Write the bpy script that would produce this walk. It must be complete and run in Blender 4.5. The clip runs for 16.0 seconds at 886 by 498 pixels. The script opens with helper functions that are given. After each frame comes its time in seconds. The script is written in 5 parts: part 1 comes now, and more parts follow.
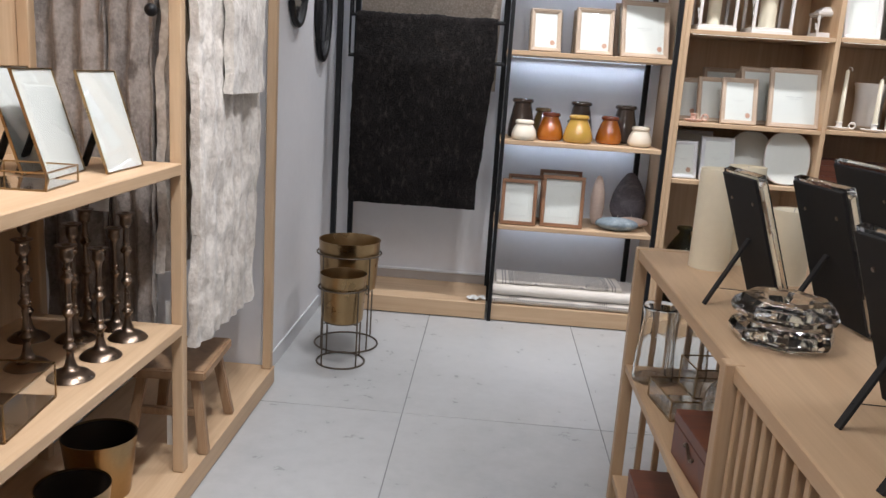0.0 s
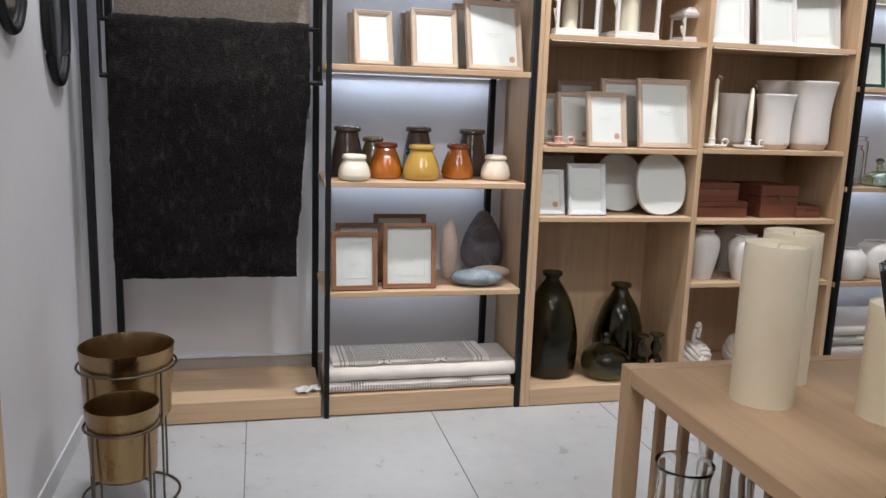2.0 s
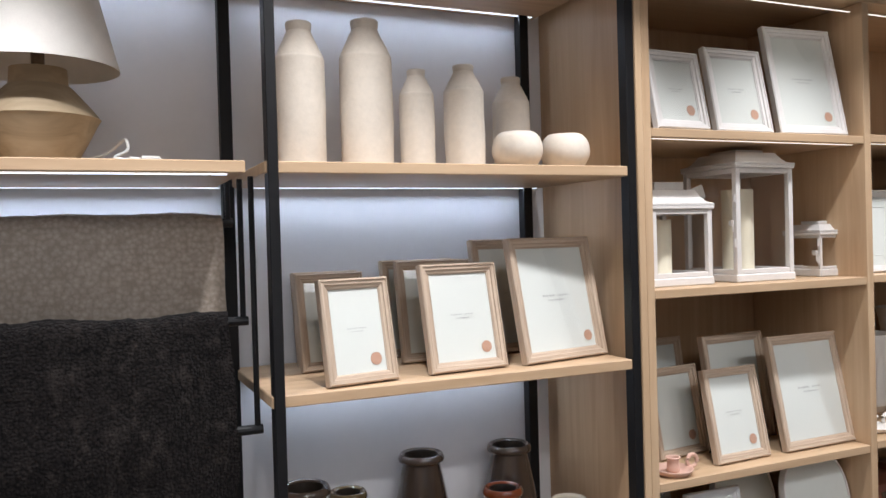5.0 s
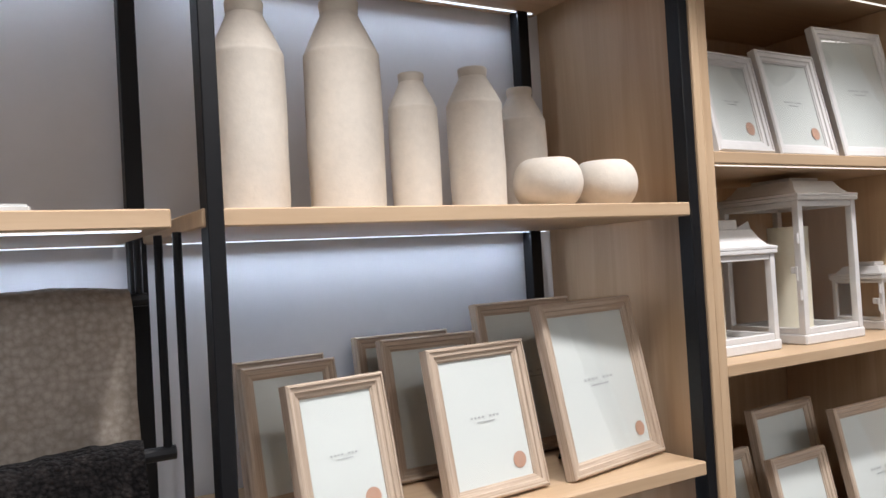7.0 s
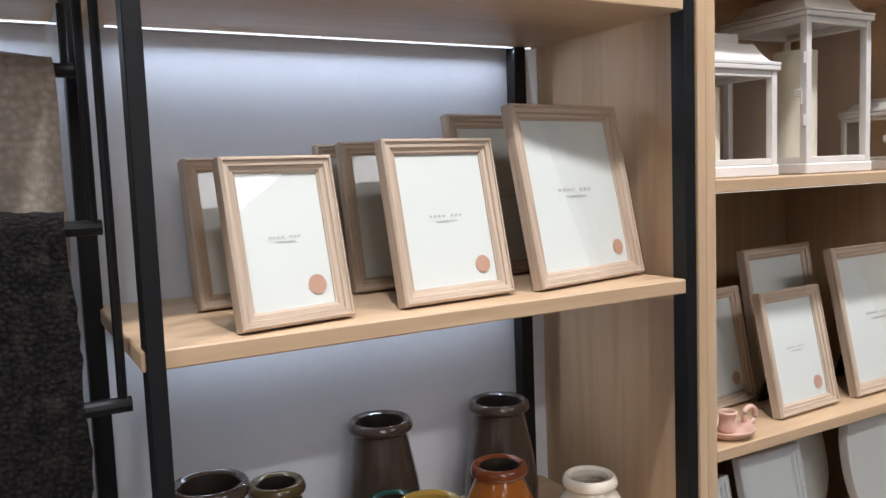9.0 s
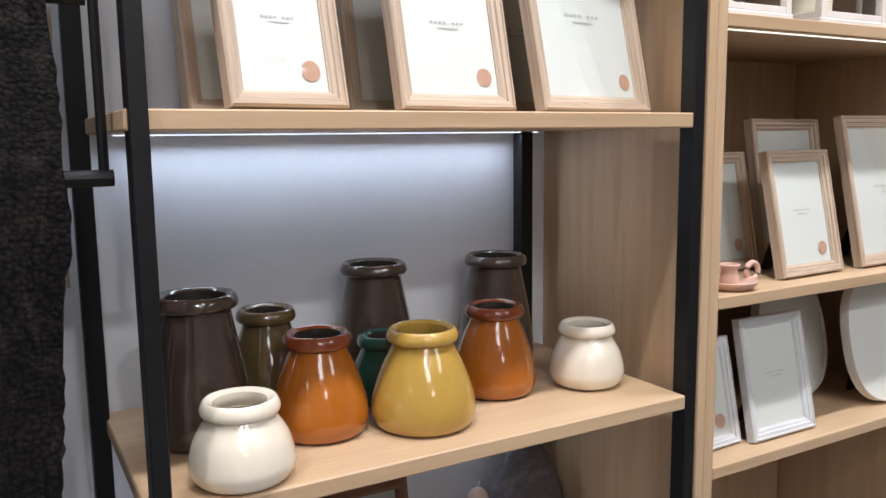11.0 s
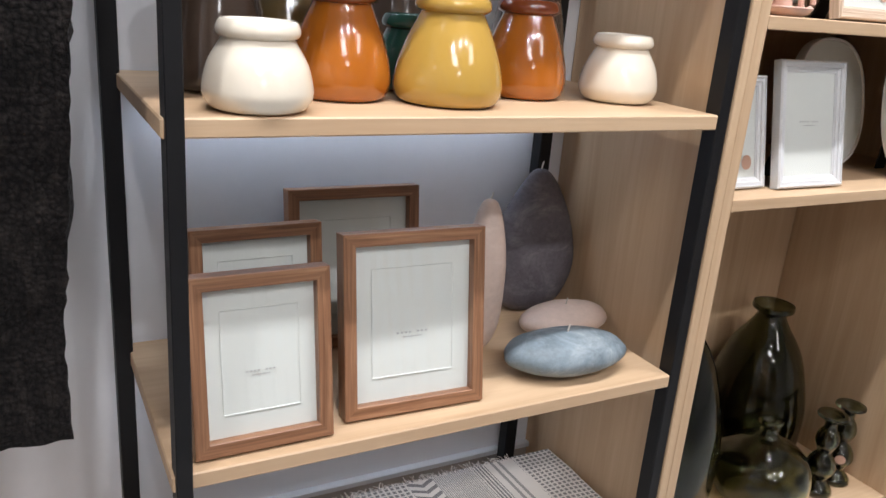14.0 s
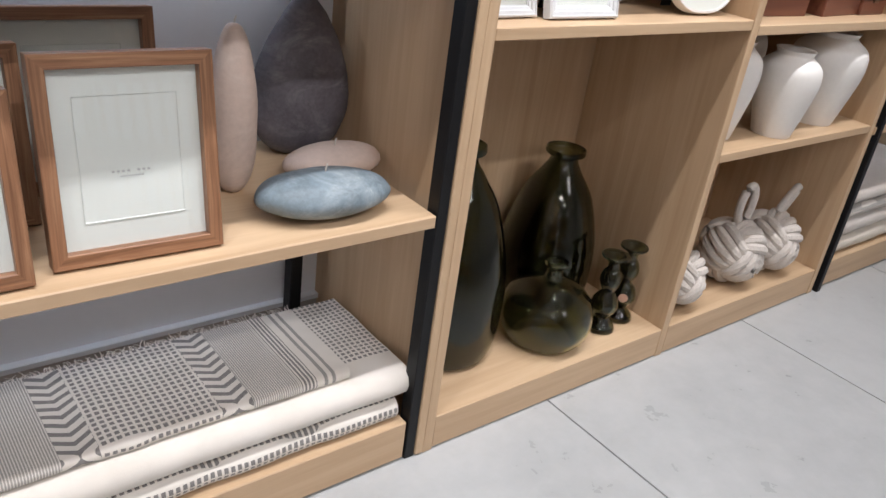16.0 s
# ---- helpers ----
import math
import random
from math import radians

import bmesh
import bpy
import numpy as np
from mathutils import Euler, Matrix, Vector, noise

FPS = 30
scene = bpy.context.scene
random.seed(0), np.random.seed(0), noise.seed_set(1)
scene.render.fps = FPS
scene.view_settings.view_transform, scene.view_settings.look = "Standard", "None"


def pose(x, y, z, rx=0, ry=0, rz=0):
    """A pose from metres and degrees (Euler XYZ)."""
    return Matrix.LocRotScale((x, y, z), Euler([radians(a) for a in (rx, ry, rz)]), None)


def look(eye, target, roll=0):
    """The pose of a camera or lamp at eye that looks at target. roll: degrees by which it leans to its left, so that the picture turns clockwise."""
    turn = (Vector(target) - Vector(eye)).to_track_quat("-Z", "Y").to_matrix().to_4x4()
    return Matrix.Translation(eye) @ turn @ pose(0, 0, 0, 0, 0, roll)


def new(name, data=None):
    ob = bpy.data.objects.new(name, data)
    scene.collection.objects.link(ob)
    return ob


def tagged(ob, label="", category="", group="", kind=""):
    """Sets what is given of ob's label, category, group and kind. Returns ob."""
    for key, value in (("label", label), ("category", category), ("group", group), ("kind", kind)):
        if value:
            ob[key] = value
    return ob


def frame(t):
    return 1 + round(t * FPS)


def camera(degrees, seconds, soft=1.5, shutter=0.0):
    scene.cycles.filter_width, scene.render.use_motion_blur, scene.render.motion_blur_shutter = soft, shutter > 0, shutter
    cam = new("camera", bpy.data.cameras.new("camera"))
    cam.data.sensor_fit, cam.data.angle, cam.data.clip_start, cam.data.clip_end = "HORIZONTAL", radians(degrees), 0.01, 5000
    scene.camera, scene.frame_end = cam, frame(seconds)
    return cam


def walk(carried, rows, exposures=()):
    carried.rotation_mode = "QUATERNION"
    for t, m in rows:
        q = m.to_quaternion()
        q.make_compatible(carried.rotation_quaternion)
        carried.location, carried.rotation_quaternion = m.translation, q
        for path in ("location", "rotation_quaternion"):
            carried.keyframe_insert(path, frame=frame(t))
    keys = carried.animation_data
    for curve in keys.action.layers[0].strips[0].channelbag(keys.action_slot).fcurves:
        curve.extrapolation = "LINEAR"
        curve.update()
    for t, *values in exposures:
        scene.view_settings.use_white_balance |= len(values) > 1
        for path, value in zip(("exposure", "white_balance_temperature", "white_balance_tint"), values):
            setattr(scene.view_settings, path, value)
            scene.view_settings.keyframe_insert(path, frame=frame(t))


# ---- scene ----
cam = camera(58.1, 16.0)
PATH = [
    (0, (0.033, 0.013, 1.363), (-0.067, 1.963, 0.929), 3.8),
    (0.5, (-0.071, 0.246, 1.365), (0.053, 2.196, 0.939), 3.1),
    (1, (-0.164, 0.482, 1.351), (0.144, 2.416, 0.947), 2.6),
    (1.5, (-0.182, 0.8, 1.339), (0.213, 2.722, 0.953), 2.2),
    (2, (-0.188, 1.081, 1.37), (0.263, 2.994, 1.003), 2.0),
    (2.5, (-0.221, 1.426, 1.407), (0.297, 3.326, 1.056), 1.8),
    (3, (-0.245, 1.723, 1.459), (0.338, 3.606, 1.121), 1.3),
    (3.5, (-0.215, 2.05, 1.489), (0.419, 3.928, 1.216), 0.4),
    (4, (-0.213, 2.324, 1.581), (0.462, 4.196, 1.385), -0.2),
    (4.5, (-0.245, 2.602, 1.691), (0.506, 4.453, 1.594), -0.95),
    (5, (-0.238, 2.799, 1.796), (0.572, 4.628, 1.774), -1.6),
    (5.2, (-0.233, 2.86, 1.807), (0.595, 4.68, 1.835), -2.4),
    (7.3, (-0.151, 3.395, 1.875), (0.891, 5.102, 1.91), -3.2),
    (7.5, (-0.134, 3.4, 1.849), (0.912, 5.105, 1.858), -3.0),
    (8, (-0.092, 3.398, 1.79), (0.941, 5.11, 1.726), -2.8),
    (8.5, (-0.065, 3.401, 1.729), (0.945, 5.123, 1.599), -2.8),
    (9, (-0.056, 3.41, 1.688), (0.92, 5.146, 1.501), -2.2),
    (9.5, (-0.05, 3.413, 1.639), (0.908, 5.156, 1.425), -1.8),
    (9.7, (-0.048, 3.416, 1.619), (0.908, 5.158, 1.387), -1.4),
    (11.8, (-0.053, 3.457, 1.413), (0.922, 5.171, 1.08), -0.3),
    (12, (-0.039, 3.467, 1.421), (0.919, 5.178, 1.028), 0.5),
    (12.5, (-0.047, 3.459, 1.347), (0.909, 5.165, 0.926), 1.9),
    (13, (-0.056, 3.45, 1.294), (0.893, 5.147, 0.826), 2.7),
    (13.5, (-0.062, 3.444, 1.228), (0.87, 5.128, 0.684), 3.8),
    (14, (-0.067, 3.433, 1.192), (0.861, 5.09, 0.564), 4.7),
    (14.5, (-0.058, 3.424, 1.16), (0.894, 5.041, 0.469), 5.5),
    (15, (-0.014, 3.407, 1.159), (0.987, 4.969, 0.412), 6.5),
    (15.5, (0.042, 3.382, 1.155), (1.118, 4.854, 0.331), 7.5),
    (16, (0.131, 3.396, 1.132), (1.3, 4.746, 0.231), 8.2),
]
EXPOSURES = [(0, 0.1), (2.5, 0.05), (3.5, 0.0), (5, -0.17), (8, -0.27), (9.5, -0.15), (12.5, 0.18), (14, 0.38), (16, 0.34)]
walk(cam, [(t, look(eye, target, roll)) for t, eye, target, roll in PATH], EXPOSURES)

# ---- world, lights ----
world = bpy.data.worlds.new("world")
scene.world = world
world.use_nodes = True
world.node_tree.nodes["Background"].inputs[0].default_value = (0.9, 0.95, 1.0, 1)
world.node_tree.nodes["Background"].inputs[1].default_value = 0.02

WARM = (1.0, 0.86, 0.70)
COOL = (0.66, 0.79, 1.0)
NEUTRAL = (0.95, 0.95, 0.995)


def area_lamp(name, m, sx, sy, power, colour):
    data = bpy.data.lights.new(name, "AREA")
    data.shape, data.size, data.size_y, data.energy, data.color = "RECTANGLE", sx, sy, power, colour
    ob = new(name, data)
    ob.matrix_world = m
    return ob


def spot_lamp(name, eye, target, power, angle, colour):
    data = bpy.data.lights.new(name, "SPOT")
    data.energy, data.spot_size, data.spot_blend, data.shadow_soft_size, data.color = power, radians(angle), 1.0, 0.03, colour
    ob = new(name, data)
    ob.matrix_world = look(eye, target)
    return ob


CEIL = 3.0
TRACK_Y = 4.0
SPOTS = [(-0.45, -0.4), (0.2, 0.2), (0.85, 0.8), (1.5, 1.45), (2.15, 2.1), (2.8, 2.8)]
for sx, tx in SPOTS:
    spot_lamp("track_spot_light", (sx, TRACK_Y, 2.62), (tx, 4.40, 0.4), 55 if sx < 1.2 else 49, 92, NEUTRAL)
# Added spotlight row out of view, frontal fill for the lower shelves.
AISLE_FILL_Y = 2.45
AISLE_FILL = [(-0.25, -0.2), (0.45, 0.5), (1.15, 1.3), (1.85, 2.1)]
for sx, tx in AISLE_FILL:
    spot_lamp("track_spot_light", (sx, AISLE_FILL_Y, 2.80), (tx, 4.42, 0.75), 38, 56, NEUTRAL)
# Added spots with no track or fixture, to brighten the left shelving.
for tx, ty in ((-1.0, 1.1), (-1.0, 1.8), (-0.9, 2.7)):
    spot_lamp("track_spot_light", (-0.15, ty - 0.2, 2.80), (tx, ty, 0.6), 95 if ty < 2 else 66, 80, NEUTRAL)
# Ceiling panels added out of view to give general ambient light.
FILL_PANELS = [(-0.3, 1.3, 17), (1.9, 1.6, 9), (0.0, -1.2, 18)]
for px, py, power in FILL_PANELS:
    area_lamp("panel_light", pose(px, py, CEIL - 0.05), 0.6, 1.2, power, NEUTRAL)

# ---- materials ----


class Nodes:
    """A short way to write a material's node tree."""

    def __init__(self, name):
        self.mat = bpy.data.materials.new(name)
        self.mat.use_nodes = True
        self.tree = self.mat.node_tree
        self.bsdf = self.tree.nodes["Principled BSDF"]
        self.out = self.tree.nodes["Material Output"]

    def node(self, kind, **props):
        n = self.tree.nodes.new(kind)
        for k, v in props.items():
            if k == "operation":
                n.operation = v
            elif k == "blend_type":
                n.data_type, n.blend_type = "RGBA", v
        return n

    def link(self, a, b):
        if hasattr(a, "is_linked"):
            self.tree.links.new(a, b)
        else:
            b.default_value = a

    def math(self, op, a, b=0.0, c=None):
        n = self.node("ShaderNodeMath", operation=op)
        self.link(a, n.inputs[0])
        self.link(b, n.inputs[1])
        if c is not None:
            self.link(c, n.inputs[2])
        return n.outputs[0]

    def coords(self, scale=(1, 1, 1)):
        t = self.node("ShaderNodeTexCoord")
        n = self.node("ShaderNodeMapping")
        n.inputs["Scale"].default_value = scale
        self.link(t.outputs["Object"], n.inputs["Vector"])
        info = self.node("ShaderNodeObjectInfo")
        shift = self.node("ShaderNodeMath", operation="MULTIPLY")
        self.link(info.outputs["Random"], shift.inputs[0])
        shift.inputs[1].default_value = 37.0
        comb = self.node("ShaderNodeCombineXYZ")
        for i in range(3):
            self.link(shift.outputs[0], comb.inputs[i])
        self.link(comb.outputs[0], n.inputs["Location"])
        return n.outputs[0]

    def plain(self):
        t = self.node("ShaderNodeTexCoord")
        s = self.node("ShaderNodeSeparateXYZ")
        self.link(t.outputs["Object"], s.inputs[0])
        return s.outputs

    def noise(self, vec, scale, detail=4.0, rough=0.55, distort=0.0):
        n = self.node("ShaderNodeTexNoise")
        self.link(vec, n.inputs["Vector"])
        n.inputs["Scale"].default_value, n.inputs["Detail"].default_value = scale, detail
        n.inputs["Roughness"].default_value, n.inputs["Distortion"].default_value = rough, distort
        return n.outputs[0]

    def ramp(self, fac, *stops):
        n = self.node("ShaderNodeValToRGB")
        self.link(fac, n.inputs[0])
        while len(n.color_ramp.elements) < len(stops):
            n.color_ramp.elements.new(0.5)
        for e, (p, c) in zip(n.color_ramp.elements, stops):
            e.position, e.color = p, (*c, 1)
        return n.outputs[0]

    def mix(self, fac, a, b, blend="MIX"):
        n = self.node("ShaderNodeMix", blend_type=blend)
        self.link(fac, n.inputs[0])
        for v, i in ((a, 6), (b, 7)):
            self.link(v if hasattr(v, "is_linked") else (*v, 1), n.inputs[i])
        return n.outputs[2]

    def bump(self, height, strength, distance=0.002):
        n = self.node("ShaderNodeBump")
        n.inputs["Strength"].default_value, n.inputs["Distance"].default_value = strength, distance
        self.link(height, n.inputs["Height"])
        self.link(n.outputs[0], self.bsdf.inputs["Normal"])

    def set(self, **values):
        for k, v in values.items():
            self.link(v, self.bsdf.inputs[k.replace("_", " ")])
        return self


def wood(name, axis, dark, mid, light, rough=0.5, fine=1.0):
    n = Nodes(name)
    s = [26.0 * fine, 26.0 * fine, 26.0 * fine]
    s[axis] = 1.3 * max(1.0, fine * 0.6)
    v = n.coords(tuple(s))
    grain = n.noise(v, 1.0, 6, 0.62, 0.9)
    s2 = [160.0, 160.0, 160.0]
    s2[axis] = 5.0
    pores = n.noise(n.coords(tuple(s2)), 1.0, 2, 0.5)
    broad = n.noise(n.coords((2.5, 2.5, 2.5)), 1.0, 2, 0.5)
    col = n.ramp(grain, (0.28, dark), (0.5, mid), (0.72, light))
    col = n.mix(n.math("MULTIPLY", n.math("SUBTRACT", pores, 0.40), 0.55), col, dark)
    col = n.mix(n.math("MULTIPLY", broad, 0.25), col, mid)
    n.set(Base_Color=col, Roughness=n.math("MULTIPLY_ADD", grain, 0.25, rough - 0.12))
    n.bump(pores, 0.12, 0.001)
    return n.mat


def solid(name, colour, rough=0.5, metal=0.0, vary=0.12, scale=14.0, bump=0.0, bump_scale=90.0, coat=0.0, gloss=0.5, frost=None):
    n = Nodes(name)
    v = n.coords()
    a = n.noise(v, scale, 5, 0.6)
    b = n.noise(v, scale * 9, 3, 0.6)
    dark = tuple(c * (1 - vary * 1.6) for c in colour)
    light = tuple(min(1.0, c * (1 + vary)) for c in colour)
    col = n.ramp(n.math("MULTIPLY_ADD", b, 0.35, n.math("MULTIPLY", a, 0.65)), (0.3, dark), (0.7, light))
    if frost:
        streak = n.noise(n.coords((9, 9, 16)), 1.0, 6, 0.72, 1.2)
        worn = n.ramp(streak, (0.50, (0, 0, 0)), (0.62, (0.25, 0.25, 0.25)), (0.74, (0.8, 0.8, 0.8)))
        col = n.mix(worn, col, frost)
    n.set(Specular_IOR_Level=gloss)
    n.set(Base_Color=col, Metallic=metal, Roughness=n.math("MULTIPLY_ADD", a, 0.22, rough - 0.11), Coat_Weight=coat, Coat_Roughness=0.05)
    if bump:
        n.bump(n.noise(v, bump_scale, 5, 0.65), bump, 0.003)
    return n.mat


def glazed(name, colour, rim):
    """Ceramic glaze that runs thin and dark at the lip."""
    n = Nodes(name)
    v = n.coords()
    a = n.noise(v, 22, 4, 0.6)
    streak = n.noise(n.coords((40, 40, 6)), 1.0, 4, 0.6)
    col = n.mix(n.math("MULTIPLY", streak, 0.35), colour, rim)
    speck = n.math("GREATER_THAN", n.noise(v, 260, 2, 0.5), 0.70)
    col = n.mix(n.math("MULTIPLY", speck, 0.25), col, rim)
    n.set(Base_Color=col, Roughness=n.math("MULTIPLY_ADD", a, 0.08, 0.09), Coat_Weight=0.6, Coat_Roughness=0.03)
    n.bump(a, 0.06, 0.002)
    return n.mat


def emitter(name, colour, strength):
    n = Nodes(name)
    n.set(Base_Color=(0.9, 0.9, 0.9, 1), Emission_Color=(*colour, 1), Emission_Strength=strength)
    return n.mat


def clear_pane(name, tint=(1, 1, 1), rough=0.02):
    n = Nodes(name)
    t = n.node("ShaderNodeBsdfTransparent")
    t.inputs[0].default_value = (*tint, 1)
    g = n.node("ShaderNodeBsdfGlossy")
    g.inputs["Roughness"].default_value = rough
    f = n.node("ShaderNodeLayerWeight")
    gloss = n.math("MULTIPLY_ADD", n.math("POWER", f.outputs["Facing"], 4.0), 0.85, 0.035)
    mx = n.node("ShaderNodeMixShader")
    n.link(gloss, mx.inputs[0])
    n.link(t.outputs[0], mx.inputs[1])
    n.link(g.outputs[0], mx.inputs[2])
    n.link(mx.outputs[0], n.out.inputs[0])
    return n.mat


def thick_glass(name, tint, rough=0.02, ior=1.5):
    n = Nodes(name)
    a = n.noise(n.coords(), 25, 3, 0.5)
    n.set(Base_Color=(*tint, 1), Roughness=rough, Transmission_Weight=1.0, IOR=ior)
    n.bump(a, 0.12, 0.004)
    return n.mat


def plush(name, dark, light, scale=120.0, sheen=0.6, bump=0.8, weave=0.0, stripe=None, nap_sheen=None):
    n = Nodes(name)
    v = n.coords()
    a = n.noise(v, scale, 4, 0.7)
    b = n.noise(v, 5, 4, 0.6)
    f = n.math("MULTIPLY_ADD", a, 0.6, n.math("MULTIPLY", b, 0.4))
    if weave:
        w = n.node("ShaderNodeTexVoronoi")
        n.link(v, w.inputs["Vector"])
        w.inputs["Scale"].default_value = weave
        w.inputs["Randomness"].default_value = 0.75
        f = n.math("MULTIPLY_ADD", w.outputs["Distance"], -0.5, n.math("ADD", f, 0.18))
    if stripe:
        s = n.noise(n.coords(stripe), 1.0, 3, 0.6)
        f = n.math("MULTIPLY_ADD", n.math("SUBTRACT", s, 0.5), 0.8, f)
    col = n.ramp(f, (0.3, dark), (0.68, light))
    # Random brushed streaks: the pile's sheen is put into the base colour.
    if nap_sheen:
        sheen_streaks = n.ramp(n.noise(n.coords((34, 34, 16)), 1.0, 5, 0.7), (0.52, (0, 0, 0)), (0.80, (1, 1, 1)))
        col = n.mix(n.math("MULTIPLY", sheen_streaks, a), col, nap_sheen)
        n.set(Specular_IOR_Level=0.12)
    n.set(Base_Color=col, Roughness=0.95, Sheen_Weight=sheen, Sheen_Roughness=0.4)
    n.bump(f, bump, 0.008)
    return n.mat


def tile_material():
    n = Nodes("porcelain_tile")
    v = n.coords()
    a = n.noise(v, 1.6, 5, 0.6)
    b = n.noise(v, 14, 5, 0.65)
    c = n.noise(v, 240, 2, 0.6)
    f = n.math("MULTIPLY_ADD", b, 0.4, n.math("MULTIPLY", a, 0.6))
    col = n.ramp(f, (0.3, (0.36, 0.367, 0.367)), (0.55, (0.44, 0.447, 0.447)), (0.75, (0.49, 0.495, 0.495)))
    col = n.mix(n.math("MULTIPLY", c, 0.08), col, (0.30, 0.30, 0.30))
    n.set(Base_Color=col, Roughness=n.math("MULTIPLY_ADD", b, 0.22, 0.20))
    n.bump(n.math("MULTIPLY_ADD", c, 0.3, b), 0.05, 0.003)
    return n.mat


def throw_material(kind):
    """Woven cotton: cream ground, rows of dark dots, grey bands with lines, and chevrons; x runs across the bands."""
    n = Nodes("woven_throw")
    x, y, z = n.plain()
    y = n.math("ADD", y, n.math("MULTIPLY", z, -1.0))
    P = 0.0118
    fx = n.math("ABSOLUTE", n.math("SUBTRACT", n.math("FRACT", n.math("DIVIDE", x, P)), 0.5))
    fy = n.math("ABSOLUTE", n.math("SUBTRACT", n.math("FRACT", n.math("DIVIDE", y, P)), 0.5))
    dots = n.math("LESS_THAN", n.math("MAXIMUM", fx, fy), 0.31)

    def band(a, b):
        return n.math("MULTIPLY", n.math("GREATER_THAN", x, a), n.math("LESS_THAN", x, b))

    def stripes(period, duty):
        return n.math("LESS_THAN", n.math("FRACT", n.math("DIVIDE", x, period)), duty)

    def chevrons(a, b):
        mid = (a + b) / 2
        k = n.math("ABSOLUTE", n.math("SUBTRACT", x, mid))
        return n.math("LESS_THAN", n.math("FRACT", n.math("DIVIDE", n.math("ADD", y, n.math("MULTIPLY", k, -0.55)), 0.022)), 0.45)

    def put(dark, inside, value):
        return n.math("ADD", n.math("MULTIPLY", dark, n.math("SUBTRACT", 1.0, inside)), n.math("MULTIPLY", inside, value))

    if kind == "bands":
        dark = dots
        for a, b in ((0.19, 0.245), (0.44, 0.495)):
            dark = put(dark, band(a, b), chevrons(a, b))
        for a, b in ((0.10, 0.19), (0.495, 0.585)):
            dark = put(dark, band(a, b), n.math("MULTIPLY", stripes(0.0042, 0.62), 0.72))
        for a, b in ((-0.1, 0.10), (0.585, 0.8)):
            dark = put(dark, band(a, b), 0.0)
        for a, b in ((0.068, 0.098), (0.587, 0.617)):
            dark = put(dark, band(a, b), stripes(0.0075, 0.55))
        for a, b in ((0.030, 0.037), (0.046, 0.053), (0.632, 0.639), (0.648, 0.655)):
            dark = put(dark, band(a, b), 0.8)
    elif kind == "plain":
        dark = n.math("MULTIPLY", dots, n.math("GREATER_THAN", y, 0.0))
    else:
        dark = dots
    thread = n.noise(n.coords((500, 500, 500)), 1.0, 2, 0.6)
    soft = n.noise(n.coords(), 9, 3, 0.5)
    cream = n.ramp(soft, (0.3, (0.62, 0.57, 0.51)), (0.7, (0.72, 0.67, 0.61)))
    col = n.mix(n.math("MULTIPLY", dark, n.math("MULTIPLY_ADD", thread, 0.5, 0.55)), cream, (0.075, 0.07, 0.072))
    n.set(Base_Color=col, Roughness=0.92, Sheen_Weight=0.2)
    n.bump(n.math("MULTIPLY_ADD", thread, 0.6, dark), 0.35, 0.002)
    return n.mat


OAK = ((0.44, 0.292, 0.168), (0.525, 0.362, 0.222), (0.60, 0.432, 0.274))
OAK_X, OAK_Y, OAK_Z = (wood("oak_along_" + "xyz"[i], i, *OAK) for i in range(3))
WALNUT_X, WALNUT_Z = (wood("acacia_along_" + "xz"[i // 2], i, (0.11, 0.047, 0.022), (0.265, 0.128, 0.066), (0.44, 0.245, 0.135), 0.42, 5.0) for i in (0, 2))
LIMED_X, LIMED_Z = (wood("limed_wood_" + "xz"[i // 2], i, (0.34, 0.25, 0.18), (0.49, 0.38, 0.285), (0.62, 0.51, 0.40), 0.6, 8.0) for i in (0, 2))
BOXWOOD = wood("reddish_box_wood", 0, (0.09, 0.028, 0.016), (0.15, 0.05, 0.028), (0.20, 0.075, 0.04), 0.4)
STOOL_WOOD = wood("stool_wood", 2, (0.22, 0.13, 0.07), (0.33, 0.2, 0.11), (0.42, 0.27, 0.16), 0.55)
WALL = solid("wall_paint", (0.74, 0.74, 0.76), 0.6, 0, 0.03, 3, 0.06, 160)
BASE = solid("baseboard_metal", (0.62, 0.63, 0.65), 0.4, 0, 0.05, 8)
BACKSKIRT = solid("taupe_skirting", (0.36, 0.32, 0.29), 0.7, 0, 0.05, 8)
CEILING = solid("ceiling_paint", (0.75, 0.75, 0.74), 0.8, 0, 0.04, 3)
BLACK = solid("black_powder_coat", (0.0055, 0.0055, 0.0065), 0.5, 0, 0.2, 30, 0.05, 400, 0.0, 0.3)
BLACKCARD = solid("black_velour_board", (0.012, 0.012, 0.013), 0.85, 0, 0.25, 40, 0.1, 500)
WHITE_PAINT = solid("white_paint", (0.69, 0.665, 0.64), 0.45, 0, 0.06, 18, 0.06, 120)
GREYWHITE_PAINT = solid("grey_white_paint", (0.62, 0.63, 0.64), 0.45, 0, 0.06, 18, 0.06, 120)
PAPER = solid("photo_paper", (0.66, 0.685, 0.645), 0.6, 0, 0.02, 6)
MOUNT = solid("bevelled_mount_card", (0.68, 0.70, 0.66), 0.75, 0, 0.02, 6)
INK = solid("grey_print", (0.42, 0.43, 0.42), 0.7, 0, 0.1)
STICKER = solid("kraft_sticker", (0.50, 0.30, 0.21), 0.6, 0, 0.06)
PANE = clear_pane("clear_glass_pane")
MIRROR = solid("mirror_silver", (0.86, 0.87, 0.88), 0.12, 1.0, 0.01)
PALE_MIRROR = solid("mirror_face", (0.86, 0.87, 0.88), 0.13, 1.0, 0.01)
